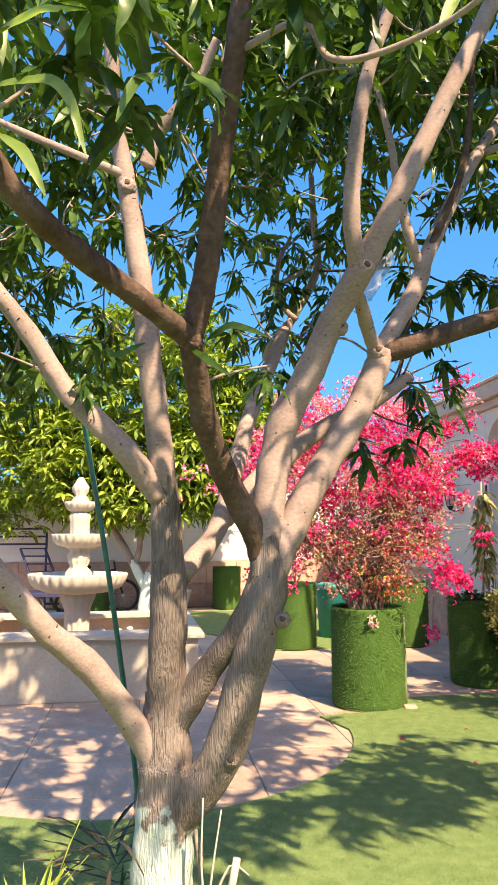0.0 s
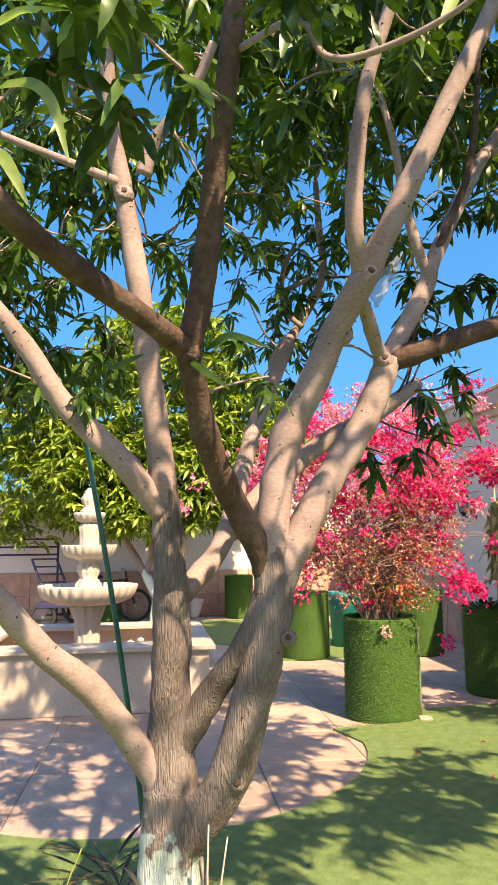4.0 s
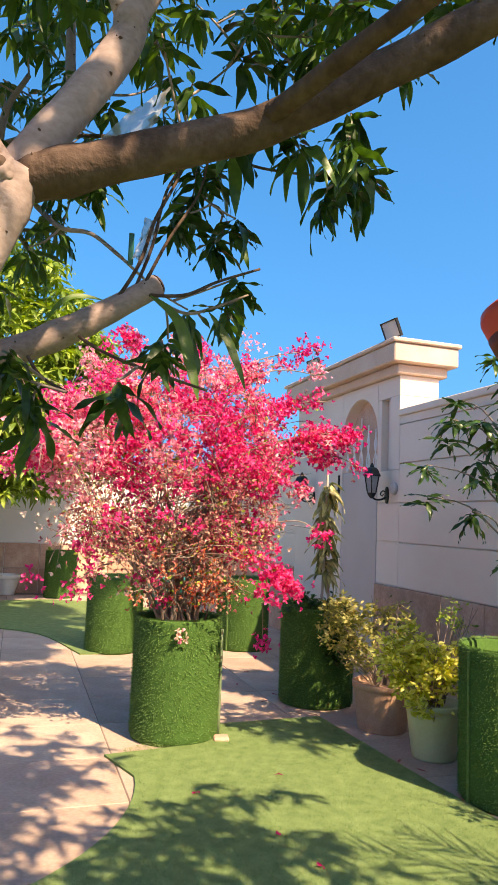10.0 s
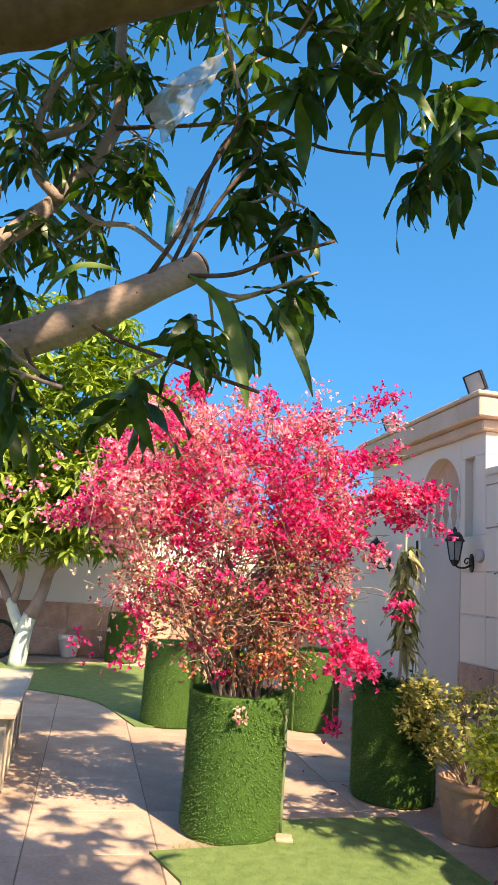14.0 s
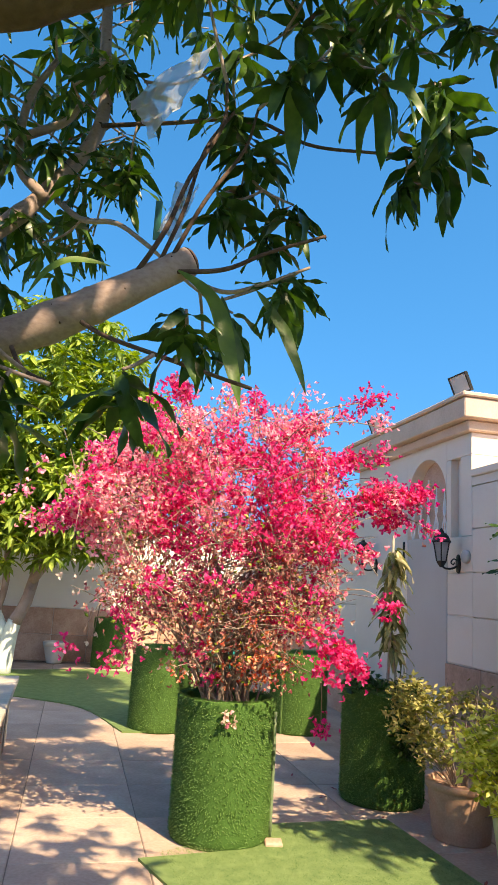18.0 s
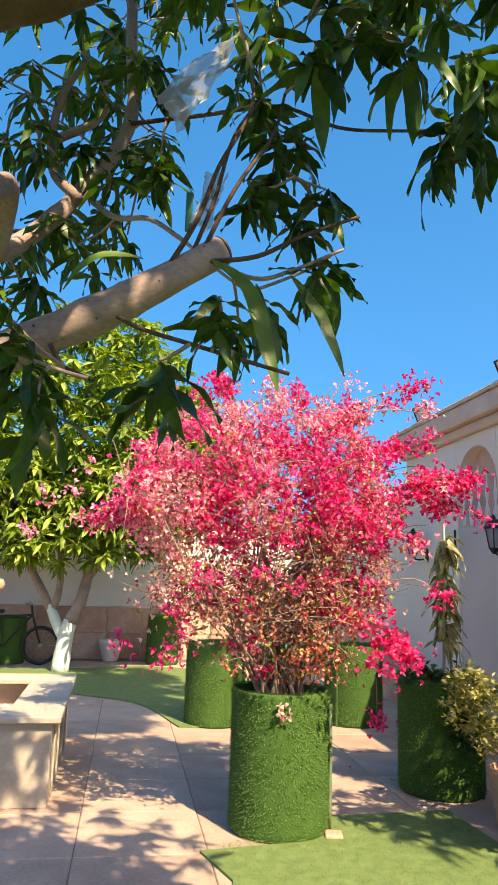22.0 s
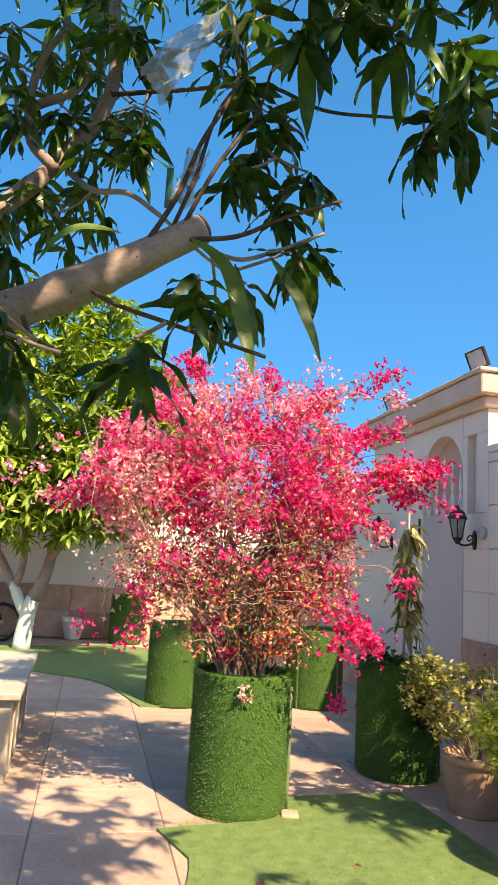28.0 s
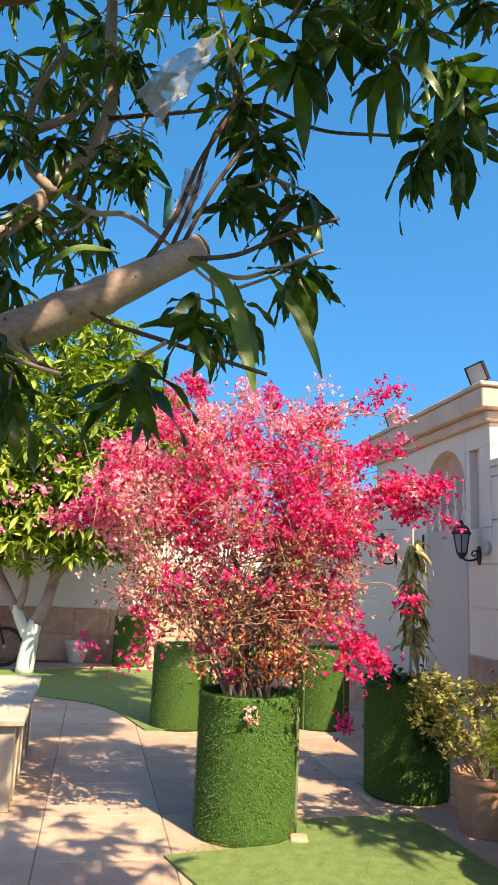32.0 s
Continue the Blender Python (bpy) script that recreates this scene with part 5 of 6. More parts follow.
# a palm beyond the view whose fronds shade the lawn
palm = thing("palm_tree", (3.5, 2.4, 0), "young date palm with arching feather fronds", "palm")
part("trunk", tube(bmesh.new(), [(0, 0, 0), (0.02, 0, 0.5), (0, 0.02, 1.0)], 0.1, 0.07, 14, 4, 0.25), M_BARK, palm, smooth=True)
rr = random.Random(21)
for i in range(11):
    a = i * 2.399
    rise = rr.uniform(0.5, 1.1)
    bm = bmesh.new()
    spine = []
    for k in range(13):
        x = k / 12
        spine.append(Vector((math.cos(a), math.sin(a), 0)) * (1.05 * x) + Vector((0, 0, 0.98 + rise * x * 1.9 - 1.1 * x * x)))
    tube(bm, spine, 0.007, 0.003, 5, 1)
    side = Vector((-math.sin(a), math.cos(a), 0))
    for k in range(6, 48, 2):
        x = k / 4
        p = spine[int(x)].lerp(spine[min(12, int(x) + 1)], x % 1)
        d = (spine[min(12, int(x) + 1)] - spine[int(x)]).normalized()
        for sg in (-1, 1):
            e = (d * rr.uniform(0.7, 1.3) + side * sg * rr.uniform(0.5, 0.9) + Vector((0, 0, rr.uniform(-0.2, 0.4)))).normalized() * rr.uniform(0.26, 0.4) * math.sin(math.pi * (0.12 + 0.8 * k / 48))
            w = d * 0.011
            bm.faces.new([bm.verts.new(q) for q in (p + w, p - w, p + e)])
    part("frond", bm, M_LEAFMID, palm)


# ---- small plants ----
def bush(name, at, lobes, material, label, leaf=0.03, seed=1, stems_n=12, stem_material=None, category="shrub"):
    rr = random.Random(seed)
    ob = thing(name, at, label, category)
    st, lv = bmesh.new(), bmesh.new()
    for c, r, n in lobes:
        for _ in range(n):
            d = Vector((rr.gauss(0, 1), rr.gauss(0, 1), rr.gauss(0, 1))).normalized() * rr.random() ** 0.35
            p = Vector(c) + Vector((d.x * r[0], d.y * r[1], d.z * r[2]))
            for _ in range(8):
                small_leaf(lv, p + Vector((rr.gauss(0, 0.018), rr.gauss(0, 0.018), rr.gauss(0, 0.018))), rr, leaf * rr.uniform(0.7, 1.3))
        for _ in range(stems_n):
            d = Vector((rr.gauss(0, 0.5) * r[0], rr.gauss(0, 0.5) * r[1], rr.gauss(0, 0.5) * r[2]))
            tip = Vector(c) + d
            tube(st, [(rr.uniform(-0.03, 0.03), rr.uniform(-0.03, 0.03), -0.06), tip * 0.45 + Vector((rr.uniform(-0.03, 0.03), rr.uniform(-0.03, 0.03), 0.02)), tip], 0.005, 0.002, 5, 3)
    part("stem_mass", st, stem_material or M_STEM, ob, kind="stuff")
    part("foliage", lv, material, ob, kind="stuff")
    return ob


bush("golden_bush", (2.33, 6.08, 0.28), (((-0.28, -0.02, 0.45), (0.23, 0.19, 0.2), 120), ((-0.22, 0.0, 0.28), (0.18, 0.16, 0.18), 40), ((0.08, 0.0, 0.5), (0.15, 0.14, 0.12), 26)), M_DULL, "dull yellow-green bush in a terracotta pot", leaf=0.046, seed=2)
bush("golden_bush", (2.48, 5.49, 0.29), (((-0.24, -0.08, 0.36), (0.17, 0.15, 0.2), 90), ((-0.1, -0.07, 0.2), (0.2, 0.16, 0.2), 90), ((0.07, -0.05, 0.3), (0.13, 0.12, 0.22), 40), ((-0.14, -0.17, 0.06), (0.1, 0.06, 0.08), 9)), M_YELLOW, "bright golden-leaved bush in a pale green pot", leaf=0.05, seed=3)
bush("sparse_shrub", (2.52, 5.53, 0.29), (((0.2, 0.1, 0.55), (0.12, 0.12, 0.1), 12), ((0.1, 0.05, 0.6), (0.08, 0.08, 0.1), 10)), M_LEAFLIGHT, "thin bare-stemmed shrub behind the golden bush", seed=4, stems_n=7)
bush("climbing_shrub", (2.0, 6.8, 0.7), (((-0.02, -0.12, 0.06), (0.26, 0.16, 0.1), 60), ((0.1, -0.27, -0.15), (0.12, 0.05, 0.2), 60)), M_LEAF, "dark leafy shrub spilling over a planter", leaf=0.05, seed=5, stems_n=6)
bush("dry_shrub", (2.79, 4.08, 0.36), (((-0.1, 0.05, 0.25), (0.16, 0.14, 0.16), 16), ((-0.05, 0.05, 0.45), (0.12, 0.1, 0.1), 8)), M_DULL, "sparse dry yellowing shrub in a white bucket", seed=6, stems_n=12)
bush("rust_shrub", (3.3, 3.62, 0.25), (((0.0, 0.1, 0.5), (0.3, 0.26, 0.24), 170), ((0.12, -0.1, 0.15), (0.25, 0.2, 0.22), 110)), M_DULL, "bushy olive and rust-coloured shrub", seed=7)
bush("low_shrub", (3.12, 3.05, 0.26), (((0.0, 0.05, 0.3), (0.26, 0.24, 0.26), 130),), M_LEAFLIGHT, "leafy shrub trailing from a white pot", seed=8)


def spiky(name, at, label, n, length, material, seed, spread=1.0, width=0.012):
    rr = random.Random(seed)
    ob = thing(name, at, label, "plant")
    bm = bmesh.new()
    for i in range(n):
        a = rr.uniform(0, 6.28)
        m = Matrix.Translation((rr.uniform(-0.03, 0.03), rr.uniform(-0.03, 0.03), rr.uniform(0.0, 0.12))) @ Matrix.Rotation(a, 4, "Z") @ Matrix.Rotation(-rr.uniform(0.15, 1.35) * spread, 4, "Y")
        leaf_faces(bm, m, length * rr.uniform(0.6, 1.1), width, rr.uniform(0.1, 0.5), 0.4, 4)
    part("blade_mass", bm, material, ob, kind="stuff")
    return ob


spiky("spiky_plant", (2.95, 3.79, 0.5), "dry spiky plant with pale narrow blades in an orange pot", 210, 0.34, M_DULL, 4, 1.0, 0.017)
dead = thing("dry_stalks", (2.95, 3.79, 0.25), "bundle of dry brown stalks in an orange pot", "stalks")
bm = bmesh.new()
for i in range(60):
    a, k = rng.uniform(0, 6.28), rng.uniform(0.02, 0.12)
    tube(bm, [(k * math.cos(a), k * math.sin(a), 0), (k * 1.3 * math.cos(a), k * 1.3 * math.sin(a), rng.uniform(0.22, 0.36))], 0.003, 0.002, 4, 2)
tube(bm, [(0, 0, 0.2), (-0.08, 0.05, 0.6), (-0.3, 0.1, 1.12)], 0.006, 0.002, 5, 4)
tube(bm, [(-0.15, 0.06, 0.75), (-0.1, 0.1, 0.9), (-0.06, 0.1, 1.02)], 0.004, 0.002, 5, 4)
tube(bm, [(0.05, 0, 0.2), (0.03, 0.05, 0.6), (0.0, 0.06, 0.95)], 0.004, 0.002, 5, 4)
part("stalk", bm, M_STEM, dead, kind="stuff")
spiky("fern_palm", (-0.46, 1.8, 0.3), "small palm seedling with narrow pale fronds", 46, 0.24, M_LEAFLIGHT, 9, 1.0, 0.012)
spiky("fern_palm", (-0.56, 1.95, 0.16), "small palm seedling with narrow pale fronds", 30, 0.22, M_LEAFLIGHT, 14, 1.0, 0.012)
spiky("dark_seedling", (-0.34, 2.1, 0.36), "dark wiry seedling beside the trunk", 30, 0.3, M_DARKBLADE, 10, 0.45, 0.013)
spiky("dark_seedling", (-0.33, 2.0, 0.15), "dark wiry seedling beside the trunk", 40, 0.3, M_LEAF, 11, 0.7, 0.014)
spiky("dark_seedling", (-0.02, 1.85, 0.2), "low green seedling beside the trunk", 30, 0.24, M_LEAFLIGHT, 12, 0.9, 0.014)
stub = thing("sapling_stub", (0.02, 1.85, 0), "thin cut sapling stub by the tree foot", "stub")
part("stem", tube(bmesh.new(), [(0, 0, 0), (-0.01, 0, 0.35), (0.02, 0.01, 0.54)], 0.012, 0.01, 8, 3), M_PALESTEM, stub, smooth=True)
part("stem", tube(bmesh.new(), [(-0.03, 0.02, 0), (-0.06, 0.02, 0.35), (-0.09, 0.03, 0.6)], 0.008, 0.005, 8, 3), M_STEM, stub, smooth=True)
for tip in ((-0.02, 0.0, 0.66), (-0.07, 0.02, 0.68), (0.05, 0.01, 0.5)):
    part("twig", tube(bmesh.new(), [(-0.06, 0.02, 0.38), (tip[0] * 0.6 - 0.03, 0.01, 0.52), tip], 0.004, 0.002, 6, 3), M_PALESTEM, stub, smooth=True)

hole = part("drain_hole", boxed(-0.015, 0.015, -0.004, 0.004, -0.018, 0.018, bevel=0.002), M_BLACK, bpy.data.objects["bucket"], "small dark square opening")
hole.matrix_basis = pose(-0.04, -0.135, 0.13, 0, 0, -18)
pipe = thing("water_pipe", (1.137, 5.9, 0), "grey-green watering pipe standing against a turf planter", "pipe")
part("riser", tube(bmesh.new(), [(0, 0, 0.0), (0.002, 0.0, 0.4), (0.0, 0.0, 0.7)], 0.011, 0.011, 8, 3), M_OLIVEPIPE, pipe, smooth=True)
block = thing("brick", (1.15, 5.8, 0), "small worn pink brick at the foot of a planter", "brick")
part("body", boxed(-0.05, 0.05, -0.06, 0.04, 0.0, 0.03, bevel=0.006), M_STONE, block)
# palm frond reaching in over the wall's foot
frond = thing("palm_frond", (3.62, 3.35, 0.0), "feathery palm frond arching beside the wall", "palm")
spine = smooth_path([(0.1, -0.1, 0.0), (0.02, 0.0, 0.7), (-0.1, 0.12, 1.02), (-0.42, 0.3, 1.28)], 8)
bm = bmesh.new()
tube(bm, spine, 0.012, 0.003, 6, 1, straight=True)
part("spine", bm, M_DULL, frond, smooth=True)
bm = bmesh.new()
for i in range(8, len(spine)):
    d = (spine[i] - spine[i - 1]).normalized()
    for s in (-1, 1):
        out = (Vector((0.5 * s, 0.6 * s, 0.75 if s > 0 else 0.2)) + d * 0.8).normalized()
        y = out.cross(Vector((0, 0, 1))).normalized()
        leaf_faces(bm, Matrix.Translation(spine[i]) @ Matrix((out, y, out.cross(y))).transposed().to_4x4(), 0.24, 0.016, 0.25, 0.3, 3)
part("leaflet_mass", bm, M_LEAFLIGHT, frond, kind="stuff")

# two saplings: one on a stake with drooping leaves, one with two pale stems
sap = thing("staked_sapling", (2.01, 6.83, 0.7), "staked mango sapling with drooping yellow-green leaves", "sapling")
part("stake", tube(bmesh.new(), [(0.03, 0.0, 0.0), (0.045, 0, 0.6), (0.055, 0, 1.18)], 0.012, 0.01, 8, 2), M_PALESTEM, sap, "pale wooden stake")
part("stake", tube(bmesh.new(), [(0.1, 0.03, 0.0), (0.08, 0.01, 0.42)], 0.012, 0.01, 8, 2), M_PALESTEM, sap, "pale wooden stake")
part("stem", tube(bmesh.new(), [(0.02, 0.02, 0.0), (0.06, 0.02, 0.5), (0.06, 0.01, 1.05)], 0.009, 0.005, 8, 3), M_STEM, sap)
rr = random.Random(3)
SAPLEAF = bpy.data.meshes.new("leaf")
bm = bmesh.new()
leaf_faces(bm, Matrix.Identity(4), 0.2, 0.046, 1.0, steps=7)
bm.to_mesh(SAPLEAF)
bm.free()
SAPLEAF.materials.append(M_OLIVE)
for i in range(120):
    z = rr.uniform(0.3, 1.1)
    ob = new("leaf", SAPLEAF)
    ob.parent = sap
    ob.matrix_basis = pose(0.06 + rr.uniform(-0.03, 0.03), 0.0 + rr.uniform(-0.03, 0.03), z, 0, 0, rr.uniform(0, 360)) @ Matrix.Rotation(rr.uniform(-0.15, 0.75), 4, "Y") @ Matrix.Rotation(rr.uniform(-0.5, 0.5), 4, "X") @ Matrix.Scale(rr.uniform(0.75, 1.05), 4)
yt = thing("young_tree", (2.66, 4.79, 0.74), "thin young mango tree with two pale stems and drooping leaf rosettes", "sapling")
part("stem", tube(bmesh.new(), [(0.0, 0, 0), (-0.02, 0, 0.5), (-0.06, 0, 1.1), (-0.1, 0, 1.66)], 0.017, 0.006, 9, 4), M_PALESTEM, yt, smooth=True)
part("stem", tube(bmesh.new(), [(0.07, 0.02, 0), (0.02, 0.02, 0.4), (-0.02, 0.0, 0.75)], 0.014, 0.009, 9, 4), M_PALESTEM, yt, smooth=True)
part("tag", boxed(-0.035, 0.005, -0.03, -0.018, 0.1, 0.16, bevel=0.003), M_WHITEPOT, yt, "white paper tag")
for k, (x, y, z, n) in enumerate(((-0.52, 0, 1.05, 10), (-0.5, 0.05, 0.88, 9), (-0.28, -0.05, 0.8, 10), (-0.4, 0, 1.2, 7), (-0.2, 0, 1.32, 11), (-0.3, 0.1, 1.45, 10), (-0.12, 0, 1.7, 12), (0.1, 0, 1.4, 12), (0.16, 0.05, 1.2, 9), (-0.1, -0.05, 1.05, 8), (0.15, 0, 0.68, 9), (-0.03, 0, 0.55, 9), (0.0, 0.05, 1.58, 9), (-0.2, 0.05, 1.1, 7), (-0.14, -0.05, 1.2, 9), (0.05, 0.05, 1.25, 9), (-0.25, -0.06, 1.0, 8), (0.05, -0.03, 0.95, 8), (-0.05, -0.05, 1.45, 10), (-0.36, 0.03, 1.32, 8))):
    part("twig", tube(bmesh.new(), [(-0.04, 0, max(0.5, z - 0.25)), (x * 0.5, y, z - 0.05), (x, y, z)], 0.006, 0.003, 6, 3), M_STEM, yt)
    for m in whorl_frames((x, y, z), rr, n + 5, 0.1):
        ob = new("leaf", LEAVES[k % 5])
        ob.parent = yt
        ob.matrix_basis = m @ Matrix.Diagonal((rr.uniform(0.6, 0.9), 0.62, 0.7, 1))

# fallen blossoms and red petals on the lawn
for x, y in ((0.93, 4.88), (1.41, 5.14), (1.28, 4.39), (1.43, 4.08)):
    bm = bmesh.new()
    bract_cluster(bm, Vector((0, 0, 0.016)), rr, 0.035)
    for v in bm.verts:
        v.co.z = abs(v.co.z - 0.016) * 0.5 + 0.017
    ob = link("fallen_bract", bm, M_HOT)
    ob.location = (x, y, 0)
    tagged(ob, "single fallen red bract lying on the lawn", "petal", "fallen bracts")

for x, y, a in ((1.55, 6.75, 20), (1.42, 7.3, 80), (1.72, 6.98, 140), (1.6, 7.85, 200), (2.2, 5.35, 60), (2.32, 5.2, 150), (1.9, 6.4, 300)):
    bm = bmesh.new()
    leaf_faces(bm, pose(0, 0, 0.006), 0.055, 0.018, -0.25, 0.5, 4)
    ob = link("fallen_leaf", bm, M_DRY)
    ob.matrix_basis = pose(x, y, 0.001, 0, 0, a)
    tagged(ob, "small dry fallen leaf on the paving", "leaf", "fallen leaves")

# ---- wall lamps and floodlights ----
def wall_lamp(v, z, d=0.17):
    ob = tagged(new("wall_lamp"), "black iron lantern on a curled wall bracket", "lamp", "wall lanterns")
    ob.matrix_basis = Matrix.Translation(garden(-0.006, v, z)) @ Matrix.Rotation(radians(TURN_G), 4, "Z")
    bm = lathe([(0.04, 0), (0.04, 0.01), (0.022, 0.018)], 20)
    bmesh.ops.rotate(bm, verts=bm.verts, matrix=Matrix.Rotation(-math.pi / 2, 3, "Y"))
    for q in bm.verts:
        q.co.z *= 2.1
    part("wall_plate", bm, M_BLACK, ob)
    part("bracket", tube(bmesh.new(), [(-0.012, 0, -0.02), (-d * 0.4, 0, -0.045), (-d * 0.8, 0, -0.045), (-d, 0, -0.01)], 0.01, 0.009, 8, 5), M_BLACK, ob, smooth=True)
    part("scroll", tube(bmesh.new(), [(-0.015, 0, 0.03), (-0.05, 0, 0.04), (-0.075, 0, 0.01), (-0.055, 0, -0.01), (-0.04, 0, 0.01)], 0.007, 0.006, 6, 5), M_BLACK, ob, smooth=True)
    at = (-d, 0, -0.02)
    part("base_cup", lathe([(0.015, -0.02), (0.03, 0.0), (0.045, 0.02), (0.05, 0.035)], 6, at=at), M_BLACK, ob)
    part("glass", lathe([(0.043, 0.04), (0.075, 0.2)], 6, at=at), M_GLASSY, ob)
    for k in range(6):
        a = k * math.pi / 3
        part("glazing_bar", tube(bmesh.new(), [(-d + 0.047 * math.cos(a), 0.047 * math.sin(a), 0.015), (-d + 0.079 * math.cos(a), 0.079 * math.sin(a), 0.185)], 0.006, 0.006, 5, 1, straight=True), M_BLACK, ob)
    part("hood", lathe([(0.094, 0.198), (0.098, 0.206), (0.085, 0.225), (0.07, 0.258), (0.045, 0.278), (0.025, 0.285), (0.022, 0.3), (0.008, 0.325)], 6, at=at), M_BLACK, ob)
    return ob


wall_lamp(0.333, 1.737)
wall_lamp(2.12, 1.737)
socket = tagged(new("socket"), "round grey junction cover on the wall", "junction box")
socket.matrix_basis = Matrix.Translation(garden(-0.006, 0.186, 1.797)) @ Matrix.Rotation(radians(TURN_G), 4, "Z")
bm = lathe([(0.058, 0), (0.058, 0.03), (0.05, 0.036), (0.012, 0.038)], 24)
bmesh.ops.rotate(bm, verts=bm.verts, matrix=Matrix.Rotation(-math.pi / 2, 3, "Y"))
part("cover", bm, M_GREY, socket, smooth=True)


def floodlight(v):
    ob = tagged(new("floodlight"), "small square black floodlight on the cornice", "floodlight", "floodlights")
    ob.matrix_basis = Matrix.Translation(garden(-0.08, v, 3.23)) @ Matrix.Rotation(radians(TURN_G), 4, "Z")
    tilt = Matrix.Rotation(radians(-22), 4, "Y") @ Matrix.Rotation(radians(20), 4, "Z")
    for nm, bm, m in (("housing", boxed(-0.008, 0.02, -0.1, 0.1, 0.02, 0.2, bevel=0.004), M_BLACK), ("reflector", boxed(-0.0125, -0.0085, -0.088, 0.088, 0.032, 0.188), M_LAMPGLASS), ("frame_bar", boxed(-0.02, -0.0085, -0.1, -0.088, 0.02, 0.2), M_BLACK), ("frame_bar", boxed(-0.02, -0.0085, 0.088, 0.1, 0.02, 0.2), M_BLACK), ("frame_bar", boxed(-0.02, -0.0085, -0.0875, 0.0875, 0.188, 0.2), M_BLACK), ("frame_bar", boxed(-0.02, -0.0085, -0.0875, 0.0875, 0.02, 0.032), M_BLACK), ("yoke", boxed(-0.005, 0.015, -0.02, 0.02, 0.0, 0.05), M_BLACK)):
        bmesh.ops.transform(bm, matrix=tilt if nm != "yoke" else Matrix.Identity(4), verts=bm.verts)
        part(nm, bm, m, ob)


floodlight(0.1)
floodlight(1.95)

# ---- hanging feeder ----
feeder = thing("hanging_feeder", (0.972, 1.468, 1.57), "hanging poultry feeder, white hopper over an orange tray", "feeder")
part("tray", lathe([(0.02, 0.0), (0.06, 0.002), (0.074, 0.01), (0.083, 0.028), (0.083, 0.033), (0.08, 0.036), (0.07, 0.028), (0.066, 0.014), (0.04, 0.012)], 48), M_FEEDORANGE, feeder, smooth=True)
# dark disc under the tray, carrying its shade
part("underside", lathe([(0.0, -0.0015), (0.058, -0.0008), (0.0735, 0.0075), (0.0775, 0.0155)], 48), M_FEEDSHADE, feeder, "dark underside of the tray, its shade put into the colour", smooth=True)
part("hopper", lathe([(0.05, 0.02), (0.052, 0.026), (0.041, 0.134), (0.04, 0.136)], 48), M_FEEDWHITE, feeder, "dusty translucent white hopper", smooth=True)
part("lid", lathe([(0.0425, 0.133), (0.0435, 0.136), (0.042, 0.141), (0.025, 0.147), (0.01, 0.15)], 40), M_FEEDORANGE, feeder, smooth=True)
part("handle", tube(bmesh.new(), [(-0.012, 0, 0.144), (-0.01, 0, 0.162), (0.0, 0, 0.172), (0.01, 0, 0.162), (0.012, 0, 0.144)], 0.004, 0.004, 8, 5), M_FEEDORANGE, feeder, "orange loop handle", smooth=True).rotation_euler.z = 0.9
cord = thing("rope", (0.979, 1.496, 1.95), "blue rope tied round a branch, holding the feeder", "rope")
for dx in (-0.006, 0.005):
    part("strand", tube(bmesh.new(), [(dx, 0, 0.0), (dx * 0.7 - 0.003, -0.014, -0.09), (-0.007 + dx * 0.2, -0.028, -0.212)], 0.0022, 0.0022, 6, 3), M_BLUEROPE, cord)
bm = bmesh.new()
for k in range(4):
    tube(bm, [(0.0165 * 0.89 * math.cos(a) + 0.44 * (0.006 * k - 0.009), 0.0165 * 0.44 * math.cos(a) - 0.89 * (0.006 * k - 0.009), 0.0165 * math.sin(a) + 0.006) for a in [i * 0.7 for i in range(10)]], 0.004, 0.004, 6, 2)
part("knot", bm, M_BLUEROPE, cord)

# ---- bags, tie and pole in the tree ----
def bag(label, corners):
    """Crumpled film spread between four corners: upper left, upper right, lower right, lower left."""
    at = Vector(corners[0])
    ob = thing("plastic_bag", at, label, "plastic bag")
    bm = bmesh.new()
    n = 16
    a, b, c, d = (Vector(q) - at for q in corners)
    grid = []
    for j in range(n + 1):
        row = []
        for i in range(n + 1):
            u, v = i / n, j / n
            p = a.lerp(b, u).lerp(d.lerp(c, u), v)
            rag = 0.012 * noise.noise(Vector((u * 7, v * 7, at.x * 9))) + (0.02 * noise.noise(Vector((u * 9, 5, at.z))) if j == n else 0)
            row.append(bm.verts.new(p + Vector((rag, 0.03 * noise.noise(Vector((u * 4, v * 4, at.z * 7))) + 0.01 * noise.noise(Vector((u * 13, v * 13, 2))), rag))))
        grid.append(row)
    for j in range(n):
        for i in range(n):
            bm.faces.new((grid[j][i], grid[j][i + 1], grid[j + 1][i + 1], grid[j + 1][i]))
    part("film", bm, M_BAG, ob, smooth=True)
    return ob


